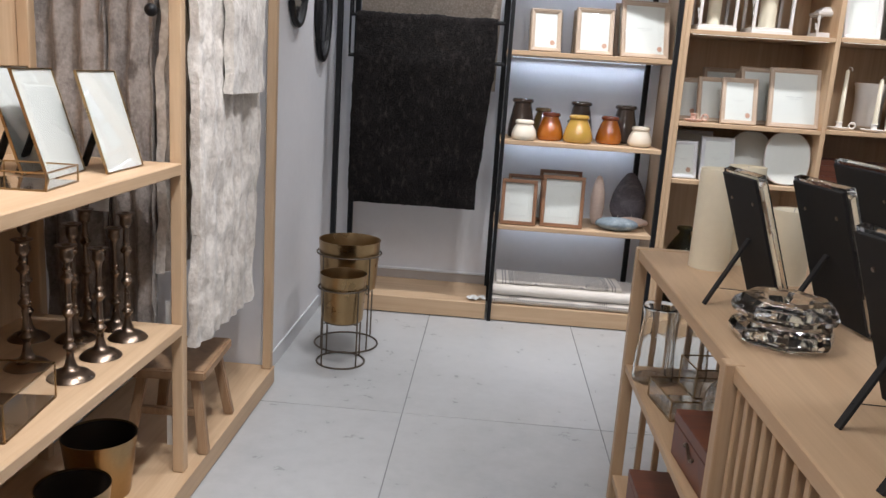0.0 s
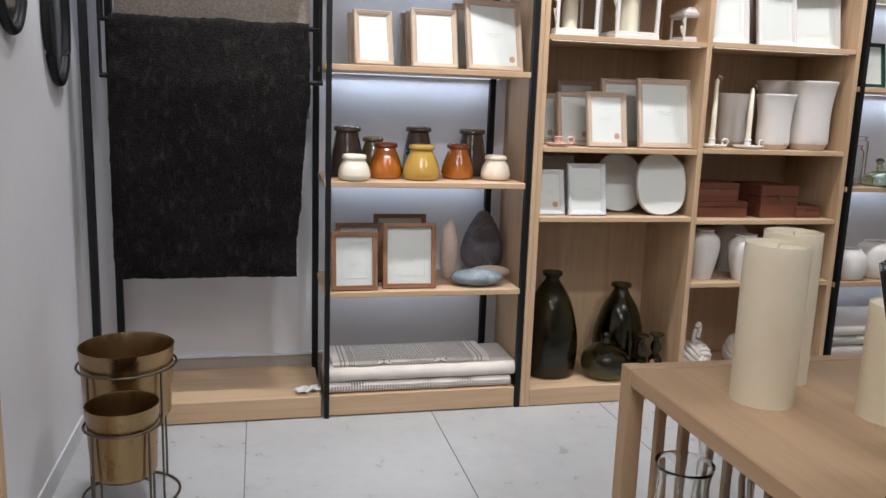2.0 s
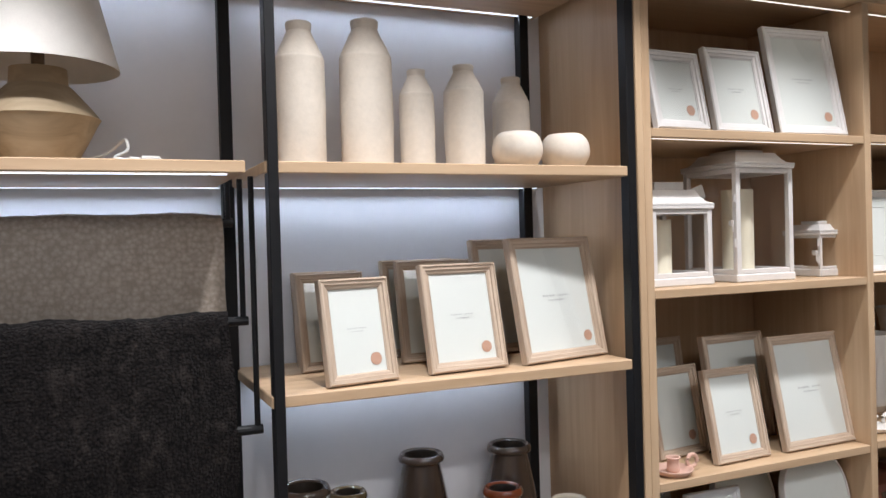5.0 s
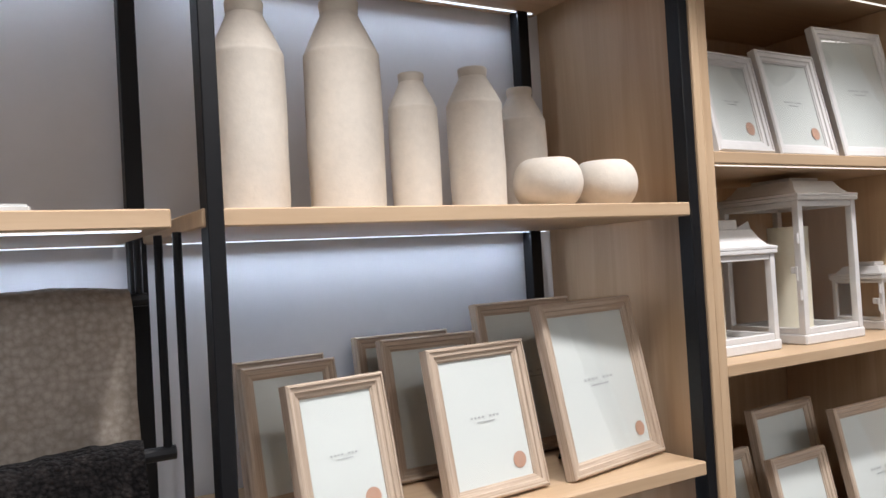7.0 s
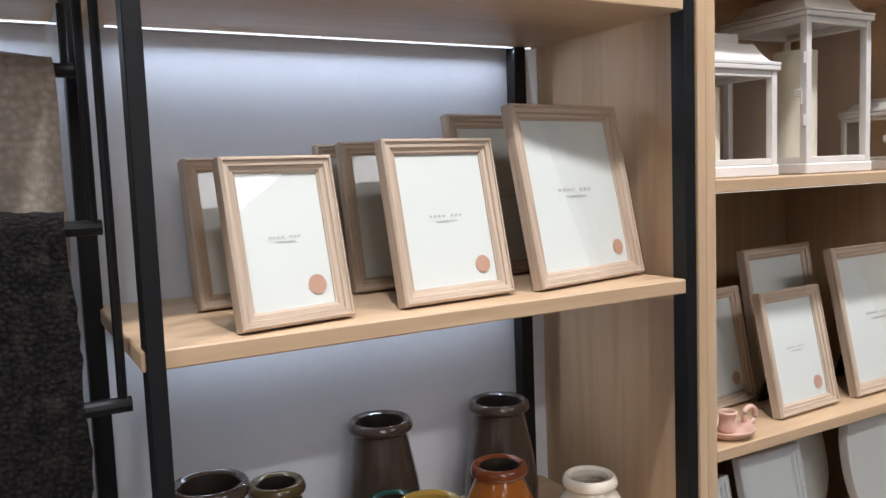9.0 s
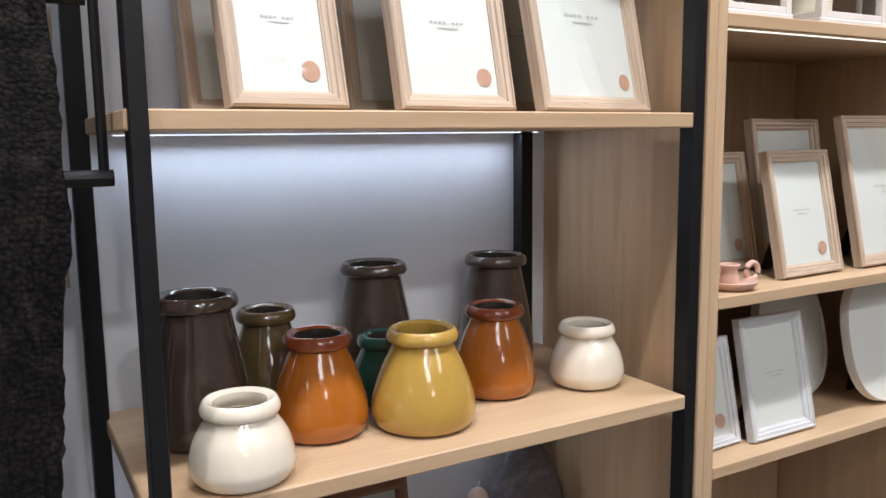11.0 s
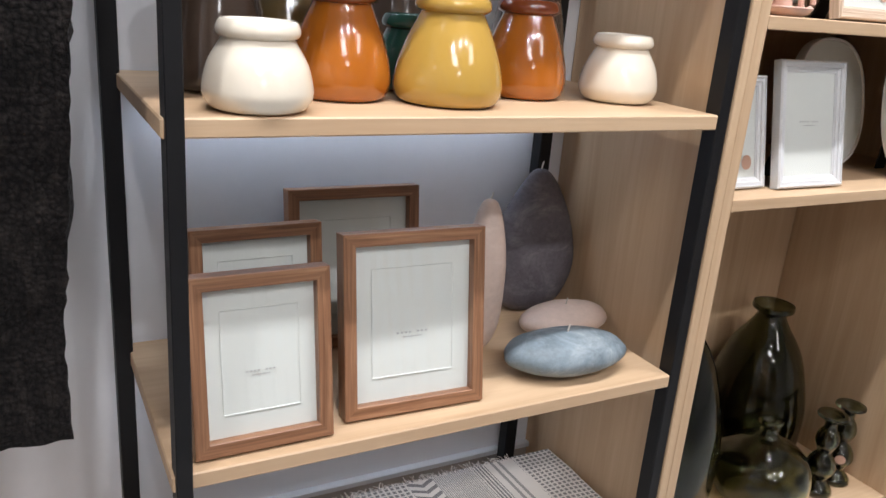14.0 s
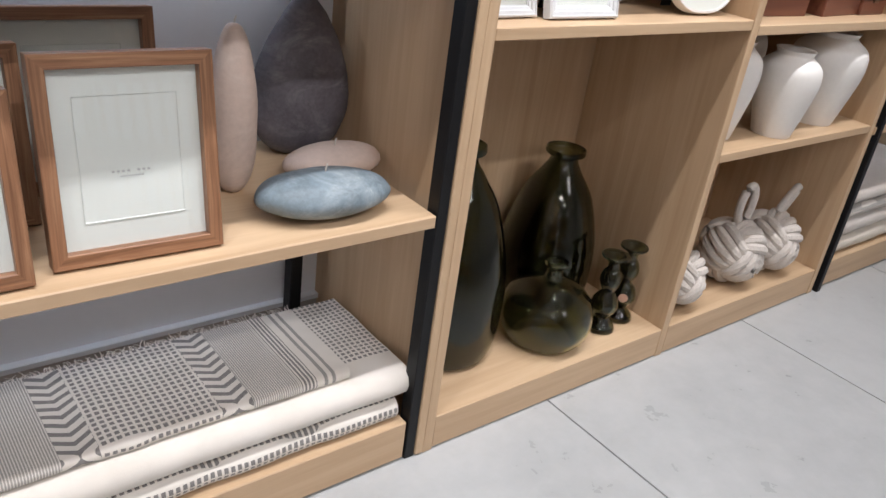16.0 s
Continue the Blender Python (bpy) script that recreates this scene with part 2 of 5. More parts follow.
MATTE_CLAY = solid("matte_cream_clay", (0.69, 0.62, 0.53), 0.85, 0, 0.07, 10, 0.35, 45)
WHITE_CLAY = solid("white_stoneware", (0.74, 0.71, 0.67), 0.5, 0, 0.04, 10, 0.12, 60)
RAW_CLAY = solid("unglazed_clay", (0.60, 0.49, 0.38), 0.9, 0, 0.08, 20, 0.2, 90)
CREAM = glazed("cream_glaze", (0.79, 0.72, 0.60), (0.62, 0.53, 0.40))
AMBER = glazed("amber_glaze", (0.41, 0.125, 0.012), (0.20, 0.045, 0.006))
AMBER_RIM = glazed("burnt_amber_glaze", (0.20, 0.045, 0.012), (0.12, 0.025, 0.008))
MUSTARD = glazed("mustard_glaze", (0.46, 0.285, 0.06), (0.33, 0.18, 0.03))
BROWN = glazed("brown_glaze", (0.065, 0.045, 0.034), (0.03, 0.018, 0.012))
OLIVE = glazed("olive_glaze", (0.115, 0.078, 0.03), (0.05, 0.03, 0.012))
GREEN = glazed("teal_glaze", (0.012, 0.07, 0.052), (0.01, 0.03, 0.025))
INSIDE = solid("dark_vase_inside", (0.03, 0.022, 0.016), 0.4)
GREEN_GLASS = thick_glass("dark_green_glass", (0.21, 0.235, 0.135))
FLASK_GLASS = thick_glass("olive_green_glass", (0.46, 0.49, 0.31))
PALE_GREEN_GLASS = thick_glass("pale_green_glass", (0.80, 0.90, 0.80))
CLEAR_GLASS = thick_glass("clear_glass", (0.97, 0.98, 0.97))
CRYSTAL = thick_glass("crystal", (0.98, 0.99, 1.0), 0.0, 1.50)
PINK_CLAY = solid("pink_ceramic", (0.62, 0.40, 0.32), 0.35, 0, 0.05, 12)
WAX = solid("ivory_wax", (0.80, 0.74, 0.58), 0.45, 0, 0.03, 9, 0.05, 60)
WAX_BLUE = solid("blue_grey_wax", (0.17, 0.215, 0.245), 0.5, 0, 0.25, 16, 0.5, 40, 0.0, 0.4, (0.50, 0.55, 0.57))
WAX_PINK = solid("pale_pink_wax", (0.60, 0.47, 0.40), 0.45, 0, 0.10, 12, 0.3, 30, 0.0, 0.4, (0.70, 0.60, 0.53))
WAX_PURPLE = solid("slate_purple_wax", (0.12, 0.11, 0.125), 0.55, 0, 0.28, 14, 0.45, 36, 0.0, 0.3, (0.30, 0.28, 0.29))
WICK = solid("cotton_wick", (0.7, 0.66, 0.6), 0.9)
ROPE = plush("cotton_rope", (0.52, 0.46, 0.41), (0.72, 0.66, 0.60), 160, 0.2, 0.9)
BRASS = solid("aged_brass", (0.36, 0.245, 0.125), 0.30, 1.0, 0.10, 9, 0.03, 60)
BRONZE = solid("bronze", (0.22, 0.165, 0.125), 0.30, 1.0, 0.18, 25, 0.05, 80)
WIRE = solid("dark_brass_wire", (0.17, 0.14, 0.11), 0.4, 1.0, 0.1)
# The last colour is a painted brownish highlight on the pile.
BLACK_THROW = plush("black_plush", (0.0022, 0.0017, 0.0017), (0.016, 0.013, 0.012), 190, 0.06, 1.0, 150, None, (0.07, 0.057, 0.05))
BEIGE_THROW = plush("beige_plush", (0.30, 0.25, 0.20), (0.45, 0.38, 0.315), 150, 0.2, 0.4, 90)
PALE_FUR = plush("pale_ribbed_fur", (0.44, 0.39, 0.34), (0.78, 0.73, 0.67), 70, 0.3, 0.9, 0, (22, 30, 15))
GREY_FUR = plush("grey_brown_fur", (0.14, 0.115, 0.10), (0.36, 0.31, 0.275), 70, 0.2, 0.8, 0, (30, 12, 10))
THROW, THROW_B, THROW_C = throw_material("bands"), throw_material("dots"), throw_material("plain")
TILE = tile_material()
GROUT = solid("grout", (0.20, 0.20, 0.20), 0.9)
LED = emitter("led_strip", COOL, 2.5)
LED_WARM = emitter("warm_led_strip", (1.0, 0.94, 0.86), 1.3)
LAMP_LINEN = solid("linen_shade", (0.76, 0.73, 0.68), 0.9, 0, 0.04, 30, 0.15, 300)
LAMP_WOOD = wood("turned_pale_wood", 0, (0.25, 0.185, 0.11), (0.34, 0.26, 0.165), (0.43, 0.335, 0.22), 0.7)
PLASTIC = solid("white_plastic", (0.7, 0.7, 0.68), 0.4)
FILL_PANEL_GLOW = emitter("fill_panel_diffuser", NEUTRAL, 3.0)

# ---- plan ----
BACK = 4.805
LEFT = -0.885
FRONT = 4.362

# ---- mesh helpers ----


def part(name, bm, material, parent=None, label="", smooth=False):
    me = bpy.data.meshes.new(name)
    bmesh.ops.recalc_face_normals(bm, faces=bm.faces)
    bm.to_mesh(me)
    bm.free()
    me.materials.append(material)
    if smooth:
        me.shade_smooth()
        me.set_sharp_from_angle(angle=radians(42))
    ob = new(name, me)
    if parent:
        ob.parent = parent
    if label:
        tagged(ob, label)
    return ob


def placed(m):
    """Goods not marked exact are shifted a little and enlarged by 3 %."""
    x, y, z = m.translation
    grow = 1.03
    if y > 4.3:
        x += 0.02 if x > 0.97 else -0.004
    elif x > 0.45:
        x += 0.006
    elif x < -0.8:
        y, grow = y * 0.957, 1.0
    else:
        return m
    return Matrix.Translation((x, y, z)) @ m.to_3x3().to_4x4() @ Matrix.Scale(grow, 4)


def thing(name, label, category, group="", m=None, kind="", exact=False):
    ob = new(name)
    ob.empty_display_size = 0.05
    if m is not None:
        ob.matrix_basis = m if exact or name in ("display_shelving", "blanket_rack", "oak_shelving", "side_shelving", "display_table", "lighting_track", "fill_ceiling_panel", "wall_mirror") else placed(m)
    return tagged(ob, label, category, group, kind)


def box(x0, x1, y0, y1, z0, z1, bevel=0.0015, bm=None):
    own = bmesh.new()
    bmesh.ops.create_cube(own, size=1.0, matrix=Matrix.Translation(((x0 + x1) / 2, (y0 + y1) / 2, (z0 + z1) / 2)) @ Matrix.Diagonal((x1 - x0, y1 - y0, z1 - z0, 1)))
    if bevel:
        bmesh.ops.bevel(own, geom=own.edges[:], offset=bevel, segments=1 if bevel < 0.004 else 3, affect="EDGES")
    return own if bm is None else joined(bm, own)


def joined(bm, own):
    me = bpy.data.meshes.new("tmp")
    own.to_mesh(me)
    own.free()
    bm.from_mesh(me)
    bpy.data.meshes.remove(me)
    return bm


def smooth_profile(points, steps=6):
    """A Catmull-Rom line through (radius, height) points."""
    p = [points[0], *points, points[-1]]
    out = []
    for i in range(1, len(p) - 2):
        for k in range(steps):
            t = k / steps
            out.append(tuple(0.5 * (2 * p[i][j] + (p[i + 1][j] - p[i - 1][j]) * t + (2 * p[i - 1][j] - 5 * p[i][j] + 4 * p[i + 1][j] - p[i + 2][j]) * t * t + (3 * p[i][j] - p[i - 1][j] - 3 * p[i + 1][j] + p[i + 2][j]) * t ** 3) for j in (0, 1)))
    out.append(points[-1])
    return [(max(r, 0.0), z) for r, z in out]


def lathe(profile, seg=40, wobble=0.0, sx=1.0, sy=1.0, seed=0.0):
    bm = bmesh.new()
    rings = []
    for r, z in profile:
        if r < 1e-5:
            rings.append([bm.verts.new((0, 0, z))])
            continue
        ring = []
        for k in range(seg):
            a = 2 * math.pi * k / seg
            q = r * (1 + wobble * noise.noise((math.cos(a) * 1.5 + seed, math.sin(a) * 1.5, z * 14 + seed)))
            ring.append(bm.verts.new((q * math.cos(a) * sx, q * math.sin(a) * sy, z)))
        rings.append(ring)
    for a, b in zip(rings, rings[1:]):
        if len(a) == 1 and len(b) == 1:
            continue
        for k in range(seg):
            if len(a) == 1:
                bm.faces.new((a[0], b[k], b[(k + 1) % seg]))
            elif len(b) == 1:
                bm.faces.new((a[k], a[(k + 1) % seg], b[0]))
            else:
                bm.faces.new((a[k], a[(k + 1) % seg], b[(k + 1) % seg], b[k]))
    return bm


def tube(points, r, seg=8, closed=False, bm=None):
    bm = bm or bmesh.new()
    pts = [Vector(p) for p in points]
    count = len(pts)
    rings = []
    for i, p in enumerate(pts):
        a = pts[(i - 1) % count] if closed or i else p
        b = pts[(i + 1) % count] if closed or i < count - 1 else p
        d = (b - a).normalized()
        up = Vector((0, 0, 1)) if abs(d.z) < 0.9 else Vector((1, 0, 0))
        u = d.cross(up).normalized()
        w = d.cross(u)
        rings.append([bm.verts.new(p + r * (math.cos(2 * math.pi * k / seg) * u + math.sin(2 * math.pi * k / seg) * w)) for k in range(seg)])
    pairs = list(zip(rings, rings[1:])) + ([(rings[-1], rings[0])] if closed else [])
    for a, b in pairs:
        for k in range(seg):
            bm.faces.new((a[k], a[(k + 1) % seg], b[(k + 1) % seg], b[k]))
    if not closed:
        bm.faces.new(rings[0])
        bm.faces.new(rings[-1])
    return bm


def circle(r, z, count=40, x=0.0, y=0.0):
    return [(x + r * math.cos(2 * math.pi * k / count), y + r * math.sin(2 * math.pi * k / count), z) for k in range(count)]


def sheet(line, across, thick, ripple=0.0, scale=9.0, seed=0.0, columns=60, axis=0, fold=0.0, folds=5.0):
    """Cloth: a line of (depth, height) points swept across; axis 0 sweeps along x, 1 along y."""
    bm = bmesh.new()
    lo, hi = across
    grid = {}
    n = len(line)
    for side in (0, 1):
        for i, (d, z) in enumerate(line):
            a, b = line[max(i - 1, 0)], line[min(i + 1, n - 1)]
            t = Vector((b[0] - a[0], b[1] - a[1])).normalized()
            nd, nz = -t.y, t.x
            for k in range(columns + 1):
                s = lo + (hi - lo) * k / columns
                e = ripple * noise.fractal((s * scale + seed, d * scale, z * scale + seed), 1.0, 2.0, 4)
                e += fold * math.sin((k / columns) * folds * 2 * math.pi + 1.3 * noise.noise((z * 2.0, seed, k * 0.05)))
                edge = 0.012 * ripple / 0.012 * noise.noise((z * 7, seed + 3, side)) if k in (0, columns) and ripple else 0.0
                o = e + (thick / 2 if side else -thick / 2)
                p = (d + nd * o, z + nz * o)
                grid[side, i, k] = bm.verts.new((s + edge, p[0], p[1]) if axis == 0 else (p[0], s + edge, p[1]))
    for i in range(n - 1):
        for k in range(columns):
            for side in (0, 1):
                bm.faces.new([grid[side, i + a, k + b] for a, b in ((0, 0), (1, 0), (1, 1), (0, 1))])
    for i in range(n - 1):
        for k in (0, columns):
            bm.faces.new((grid[0, i, k], grid[1, i, k], grid[1, i + 1, k], grid[0, i + 1, k]))
    for k in range(columns):
        for i in (0, n - 1):
            bm.faces.new((grid[0, i, k], grid[1, i, k], grid[1, i, k + 1], grid[0, i, k + 1]))
    return bm


# ---- setting ----


def structure(name, bm, material, label, category):
    return tagged(part(name, bm, material, None), label, category, "", "structure")


structure("wall_north", box(-1.6, 4.7, BACK, BACK + 0.12, 0, CEIL, 0), WALL, "smooth pale grey painted shop wall behind the shelving", "wall")
structure("wall_west", box(-1.6, LEFT, 3.225, BACK, 0, CEIL, 0), WALL, "smooth pale grey painted wall pier beside the blanket rack", "wall")
structure("wall_west_recess", box(-1.6, -1.34, -3.2, 3.225, 0, CEIL, 0), WALL, "pale grey wall behind the open oak shelving", "wall")
structure("wall_south", box(-1.6, 4.7, -3.3, -3.2, 0, CEIL, 0), WALL, "plain pale wall closing the shop", "wall")
structure("wall_east", box(4.6, 4.7, -3.2, BACK, 0, CEIL, 0), WALL, "plain pale wall closing the shop", "wall")
structure("ceiling", box(-1.6, 4.7, -3.3, BACK + 0.12, CEIL, CEIL + 0.1, 0), CEILING, "plain white painted shop ceiling", "ceiling")
structure("baseboard_west", box(LEFT, LEFT + 0.008, 3.24, 4.35, 0.0, 0.075, 0.001), BASE, "low pale metal baseboard on the pier", "baseboard")
structure("baseboard_recess", box(-1.34, -1.332, 2.3, 3.16, 0.09, 0.17, 0.001), BASE, "low pale baseboard behind the fur throws", "baseboard")
structure("baseboard_north", box(-0.86, 0.985, BACK - 0.012, BACK, 0.0, 0.15, 0.001), BACKSKIRT, "taupe skirting along the back wall", "baseboard")
structure("trim_north", box(-0.86, 0.985, BACK - 0.02, BACK, 0.151, 0.163, 0.001), BASE, "thin pale metal trim over the skirting", "trim")
floor = structure("floor", box(-1.6, 4.7, -3.3, BACK + 0.12, -0.08, -0.003, 0), GROUT, "large pale grey porcelain floor tiles with thin joints", "floor")

# Bodies and glowing faces for the added ambient panels.
for px, py, power in FILL_PANELS:
    lamp = thing("fill_ceiling_panel", "flat white ceiling panel added out of view for ambient light", "ceiling light", "ceiling panels", pose(px, py, CEIL))
    part("frame", joined(box(-0.32, 0.32, 0.6, 0.62, -0.04, 0), joined(box(-0.32, 0.32, -0.62, -0.6, -0.04, 0), joined(box(-0.32, -0.3, -0.6, 0.6, -0.04, 0), box(0.3, 0.32, -0.6, 0.6, -0.04, 0)))), WHITE_PAINT, lamp)
    part("diffuser", box(-0.3, 0.3, -0.6, 0.6, -0.03, -0.002, 0), FILL_PANEL_GLOW, lamp)


def lighting_track(y, rail_x, aims, drop, target_y, target_z):
    """A black rail on the ceiling with one aimed head for each spotlight."""
    track = thing("lighting_track", "unseen black ceiling track with aimed spotlights", "track light", "ceiling tracks", pose(0.9, y, CEIL))
    part("rail", box(rail_x[0] - 0.9, rail_x[1] - 0.9, -0.018, 0.018, -0.03, 0), BLACK, track)
    for sx, tx in aims:
        head = part("spot_head", lathe([(0.0, 0.0), (0.035, 0.0), (0.04, 0.02), (0.04, 0.10), (0.037, 0.10), (0.03, 0.09)], 20), BLACK, track, "", True)
        d = (Vector((tx, target_y, target_z)) - Vector((sx, y, CEIL - drop))).normalized()
        head.matrix_basis = Matrix.Translation((sx - 0.9 - d.x * 0.12, -d.y * 0.12, -drop - d.z * 0.12)) @ d.to_track_quat("Z", "Y").to_matrix().to_4x4()
        part("stem", tube([(sx - 0.9 - d.x * 0.1, -d.y * 0.1, -drop - d.z * 0.1), (sx - 0.9 - d.x * 0.1, 0, -0.03)], 0.006), BLACK, track)


lighting_track(TRACK_Y, (-0.8, 3.1), SPOTS, 0.38, 4.40, 0.4)
# Unseen rail and heads added to carry the aisle fill spotlights.
lighting_track(AISLE_FILL_Y, (-0.5, 2.1), AISLE_FILL, 0.20, 4.42, 0.75)

# ---- black-framed shelving ----
SH = {0: 0.097, 1: 0.557, 2: 1.026, 3: 1.498, 4: 1.961, 5: 2.444}
TH = 0.024


def led_bar(parent, x0, x1, y, z, mat=LED, w=0.006, h=0.0012):
    return part("led_strip", box(x0, x1, y - w / 2, y + w / 2, z - h, z, 0), mat, parent, "glowing white light strip")


def black_unit(x0, x1, own_left=True):
    """Black steel uprights with oak shelves and light strips; x0 and x1 are the bay's inner edges."""
    u = thing("display_shelving", "black steel framed shelving with oak shelves and light strips", "shelving", "black framed bays", pose(x0, 4.6, 0))
    w = x1 - x0
    f, b = FRONT - 4.6, BACK - 4.6
    if own_left:
        part("post", box(-0.015, 0.006, f - 0.010, f + 0.026, 0, 2.75), BLACK, u)
    part("post", box(w + 0.003, w + 0.0265, f + 0.003, f + 0.035, 0, 2.75), BLACK, u)
    part("end_panel", box(w + 0.0275, w + 0.0462, f - 0.001, b - 0.002, 0.004, 2.75, 0.0015), OAK_Z, u, "pale oak end panel")
    for px in (-0.042, w - 0.064):
        part("post", box(px, px + 0.028, b - 0.052, b - 0.021, 0, 2.75), BLACK, u)
    part("plinth", box(-0.001, w - 0.001, f + 0.005, b - 0.013, 0.006, SH[0], 0.002), OAK_X, u)
    for i in (1, 2, 3, 4, 5):
        part("shelf", box(-0.019, w - 0.001, f, b - 0.015, SH[i] - TH, SH[i], 0.002), OAK_X, u)
        led_bar(u, 0.02, w - 0.02, b - 0.045, SH[i] - TH - 0.001)
        area_lamp("shelf_led_light", pose(x0 + w / 2, BACK - 0.048, SH[i] - TH - 0.009, -12), w - 0.06, 0.005, LED_W[i], COOL)
    return u


LED_W = {1: 0.46, 2: 0.55, 3: 0.92, 4: 1.0, 5: 0.65}
black_unit(0.098, 0.944)
black_unit(2.580, 3.425)

# rack bay with hanging bars
rack = thing("blanket_rack", "black steel blanket rack under an oak shelf on an oak platform", "rack", "", pose(-0.83, 4.6, 0))
for px, py in ((0.0, FRONT - 4.612), (0.025, BACK - 4.655)):
    part("post", box(px, px + 0.028, py, py + 0.035, 0, 2.75), BLACK, rack)
part("platform", box(0.0, 0.900, FRONT - 4.595, BACK - 4.613, 0.006, SH[0], 0.002), OAK_X, rack)
part("shelf", box(0.002, 0.872, FRONT - 4.6, BACK - 4.615, SH[4] - TH, SH[4], 0.002), OAK_X, rack)
part("shelf", box(0.002, 0.872, FRONT - 4.6, BACK - 4.615, SH[5] - TH, SH[5], 0.002), OAK_X, rack)
led_bar(rack, 0.03, 0.88, BACK - 4.645, SH[4] - TH - 0.001)
led_bar(rack, 0.1, 0.84, FRONT - 4.575, SH[4] - TH - 0.001, LED, 0.014)
led_bar(rack, 0.03, 0.88, BACK - 4.645, SH[5] - TH - 0.001)
area_lamp("rack_led_light", pose(-0.38, BACK - 0.048, SH[4] - TH - 0.009, -12), 0.82, 0.005, 0.9, COOL)
area_lamp("rack_led_light", pose(-0.38, FRONT + 0.025, SH[4] - TH - 0.009), 0.72, 0.012, 0.25, COOL)
area_lamp("rack_led_light", pose(-0.38, BACK - 0.048, SH[5] - TH - 0.009, -12), 0.82, 0.005, 0.6, COOL)
BARS = [(4.62, 1.848, 0.886), (4.515, 1.637, 0.895), (4.447, 1.420, 0.906)]
for by, bz, end in BARS:
    part("bar", tube([(0.05, by - 4.6, bz), (end, by - 4.6, bz)], 0.010, 12), BLACK, rack)
    for px in (0.055, end - 0.010):
        part("hanger_rod", tube([(px, by - 4.6, bz), (px, by - 4.6, SH[4] - TH)], 0.006, 10), BLACK, rack)


def drape(line, r=0.02):
    """Rounds a drape line of (y, z) corners into many small steps."""
    out = []
    for a, b in zip(line, line[1:]):
        steps = max(2, int((Vector(a) - Vector(b)).length / 0.014))
        out += [(a[0] + (b[0] - a[0]) * k / steps, a[1] + (b[1] - a[1]) * k / steps) for k in range(steps)]
    out.append(line[-1])
    for _ in range(3):
        out = [out[0]] + [((p[0] + 2 * q[0] + s[0]) / 4, (p[1] + 2 * q[1] + s[1]) / 4) for p, q, s in zip(out, out[1:], out[2:])] + [out[-1]]
    return out


bm = sheet(drape([(4.560, 0.80), (4.555, 1.25), (4.545, 1.640), (4.515, 1.660), (4.488, 1.64), (4.430, 1.455), (4.412, 1.41), (4.402, 1.0), (4.407, 0.622)]), (-0.745, 0.022), 0.018, 0.010, 7, 2.0, 90)
for v in bm.verts:
    v.co.x -= 0.06 * min(1.0, max(0.0, (1.45 - v.co.z) / 0.8)) * (v.co.x + 0.745) / 0.767
    v.co += 0.004 * noise.noise_vector(v.co * 55)
tagged(part("black_throw", bm, BLACK_THROW, None, "", True), "thick black plush throw draped over two rack bars", "throw")
tagged(part("beige_throw", sheet(drape([(4.660, 1.30), (4.652, 1.65), (4.644, 1.852), (4.62, 1.868), (4.597, 1.850), (4.592, 1.65), (4.592, 1.27)]), (-0.74, 0.030), 0.016, 0.006, 7, 5.0, 80), BEIGE_THROW, None, "", True), "soft beige plush throw folded over the upper rack bar", "throw")
tag = thing("paper_tag", "small crumpled white tag lying on the platform", "tag", "", pose(0.02, 4.43, SH[0], 0, 0, 20))
bm = bmesh.new()
bmesh.ops.create_grid(bm, x_segments=10, y_segments=6, size=0.5)
for v in bm.verts:
    v.co = Vector((v.co.x * 0.10, v.co.y * 0.05, 0.014 + 0.022 * noise.noise((v.co.x * 4, v.co.y * 4, 2))))
part("paper", bm, PLASTIC, tag)

# ---- oak shelving ----
oak = thing("oak_shelving", "light oak open shelving with two columns of compartments", "shelving", "", pose(0.991, FRONT, 0))
OW, OD = 1.557, BACK - 0.006 - FRONT
DIV = 0.764
W = {0: 0.085, 1: 0.879, 2: 1.186, 3: 1.660, 4: 2.055, 5: 2.455}
V = {0: 0.087, 1: 0.566, 2: 0.867, 3: 1.193, 4: 1.664, 5: 2.06, 6: 2.455}
TOPW = 2.455
part("side_panel", box(0.0, 0.024, 0, OD, 0.0, TOPW, 0.0015), OAK_Z, oak)
part("side_panel", box(OW - 0.024, OW, 0, OD, 0.0, TOPW, 0.0015), OAK_Z, oak)
part("divider", box(DIV, DIV + 0.026, 0.001, OD - 0.012, 0.0, TOPW - 0.026, 0.0015), OAK_Z, oak)
part("back_panel", box(0.025, OW - 0.025, OD - 0.011, OD, 0.02, TOPW - 0.026, 0), OAK_Z, oak)
part("top_panel", box(0.025, OW - 0.025, 0, OD, TOPW - 0.025, TOPW, 0.0015), OAK_X, oak)
for levels, x0, x1 in ((W, 0.025, DIV - 0.001), (V, DIV + 0.027, OW - 0.025)):
    for i, z in levels.items():
        if z == TOPW:
            z = TOPW - 0.026
        elif i == 0:
            part("plinth", box(x0, x1, 0.002, OD - 0.012, 0.004, z, 0.0015), OAK_X, oak)
            continue
        else:
            part("shelf", box(x0, x1, 0.002, OD - 0.012, z - 0.022, z, 0.0015), OAK_X, oak)
        if z > 1.5:
            led_bar(oak, x0 + 0.02, x1 - 0.02, 0.025, z - 0.0225, LED_WARM, 0.006)
            area_lamp("shelf_led_light", pose(0.991 + (x0 + x1) / 2, FRONT + 0.027, z - 0.030), x1 - x0 - 0.05, 0.005, 0.10, (1.0, 0.95, 0.88))

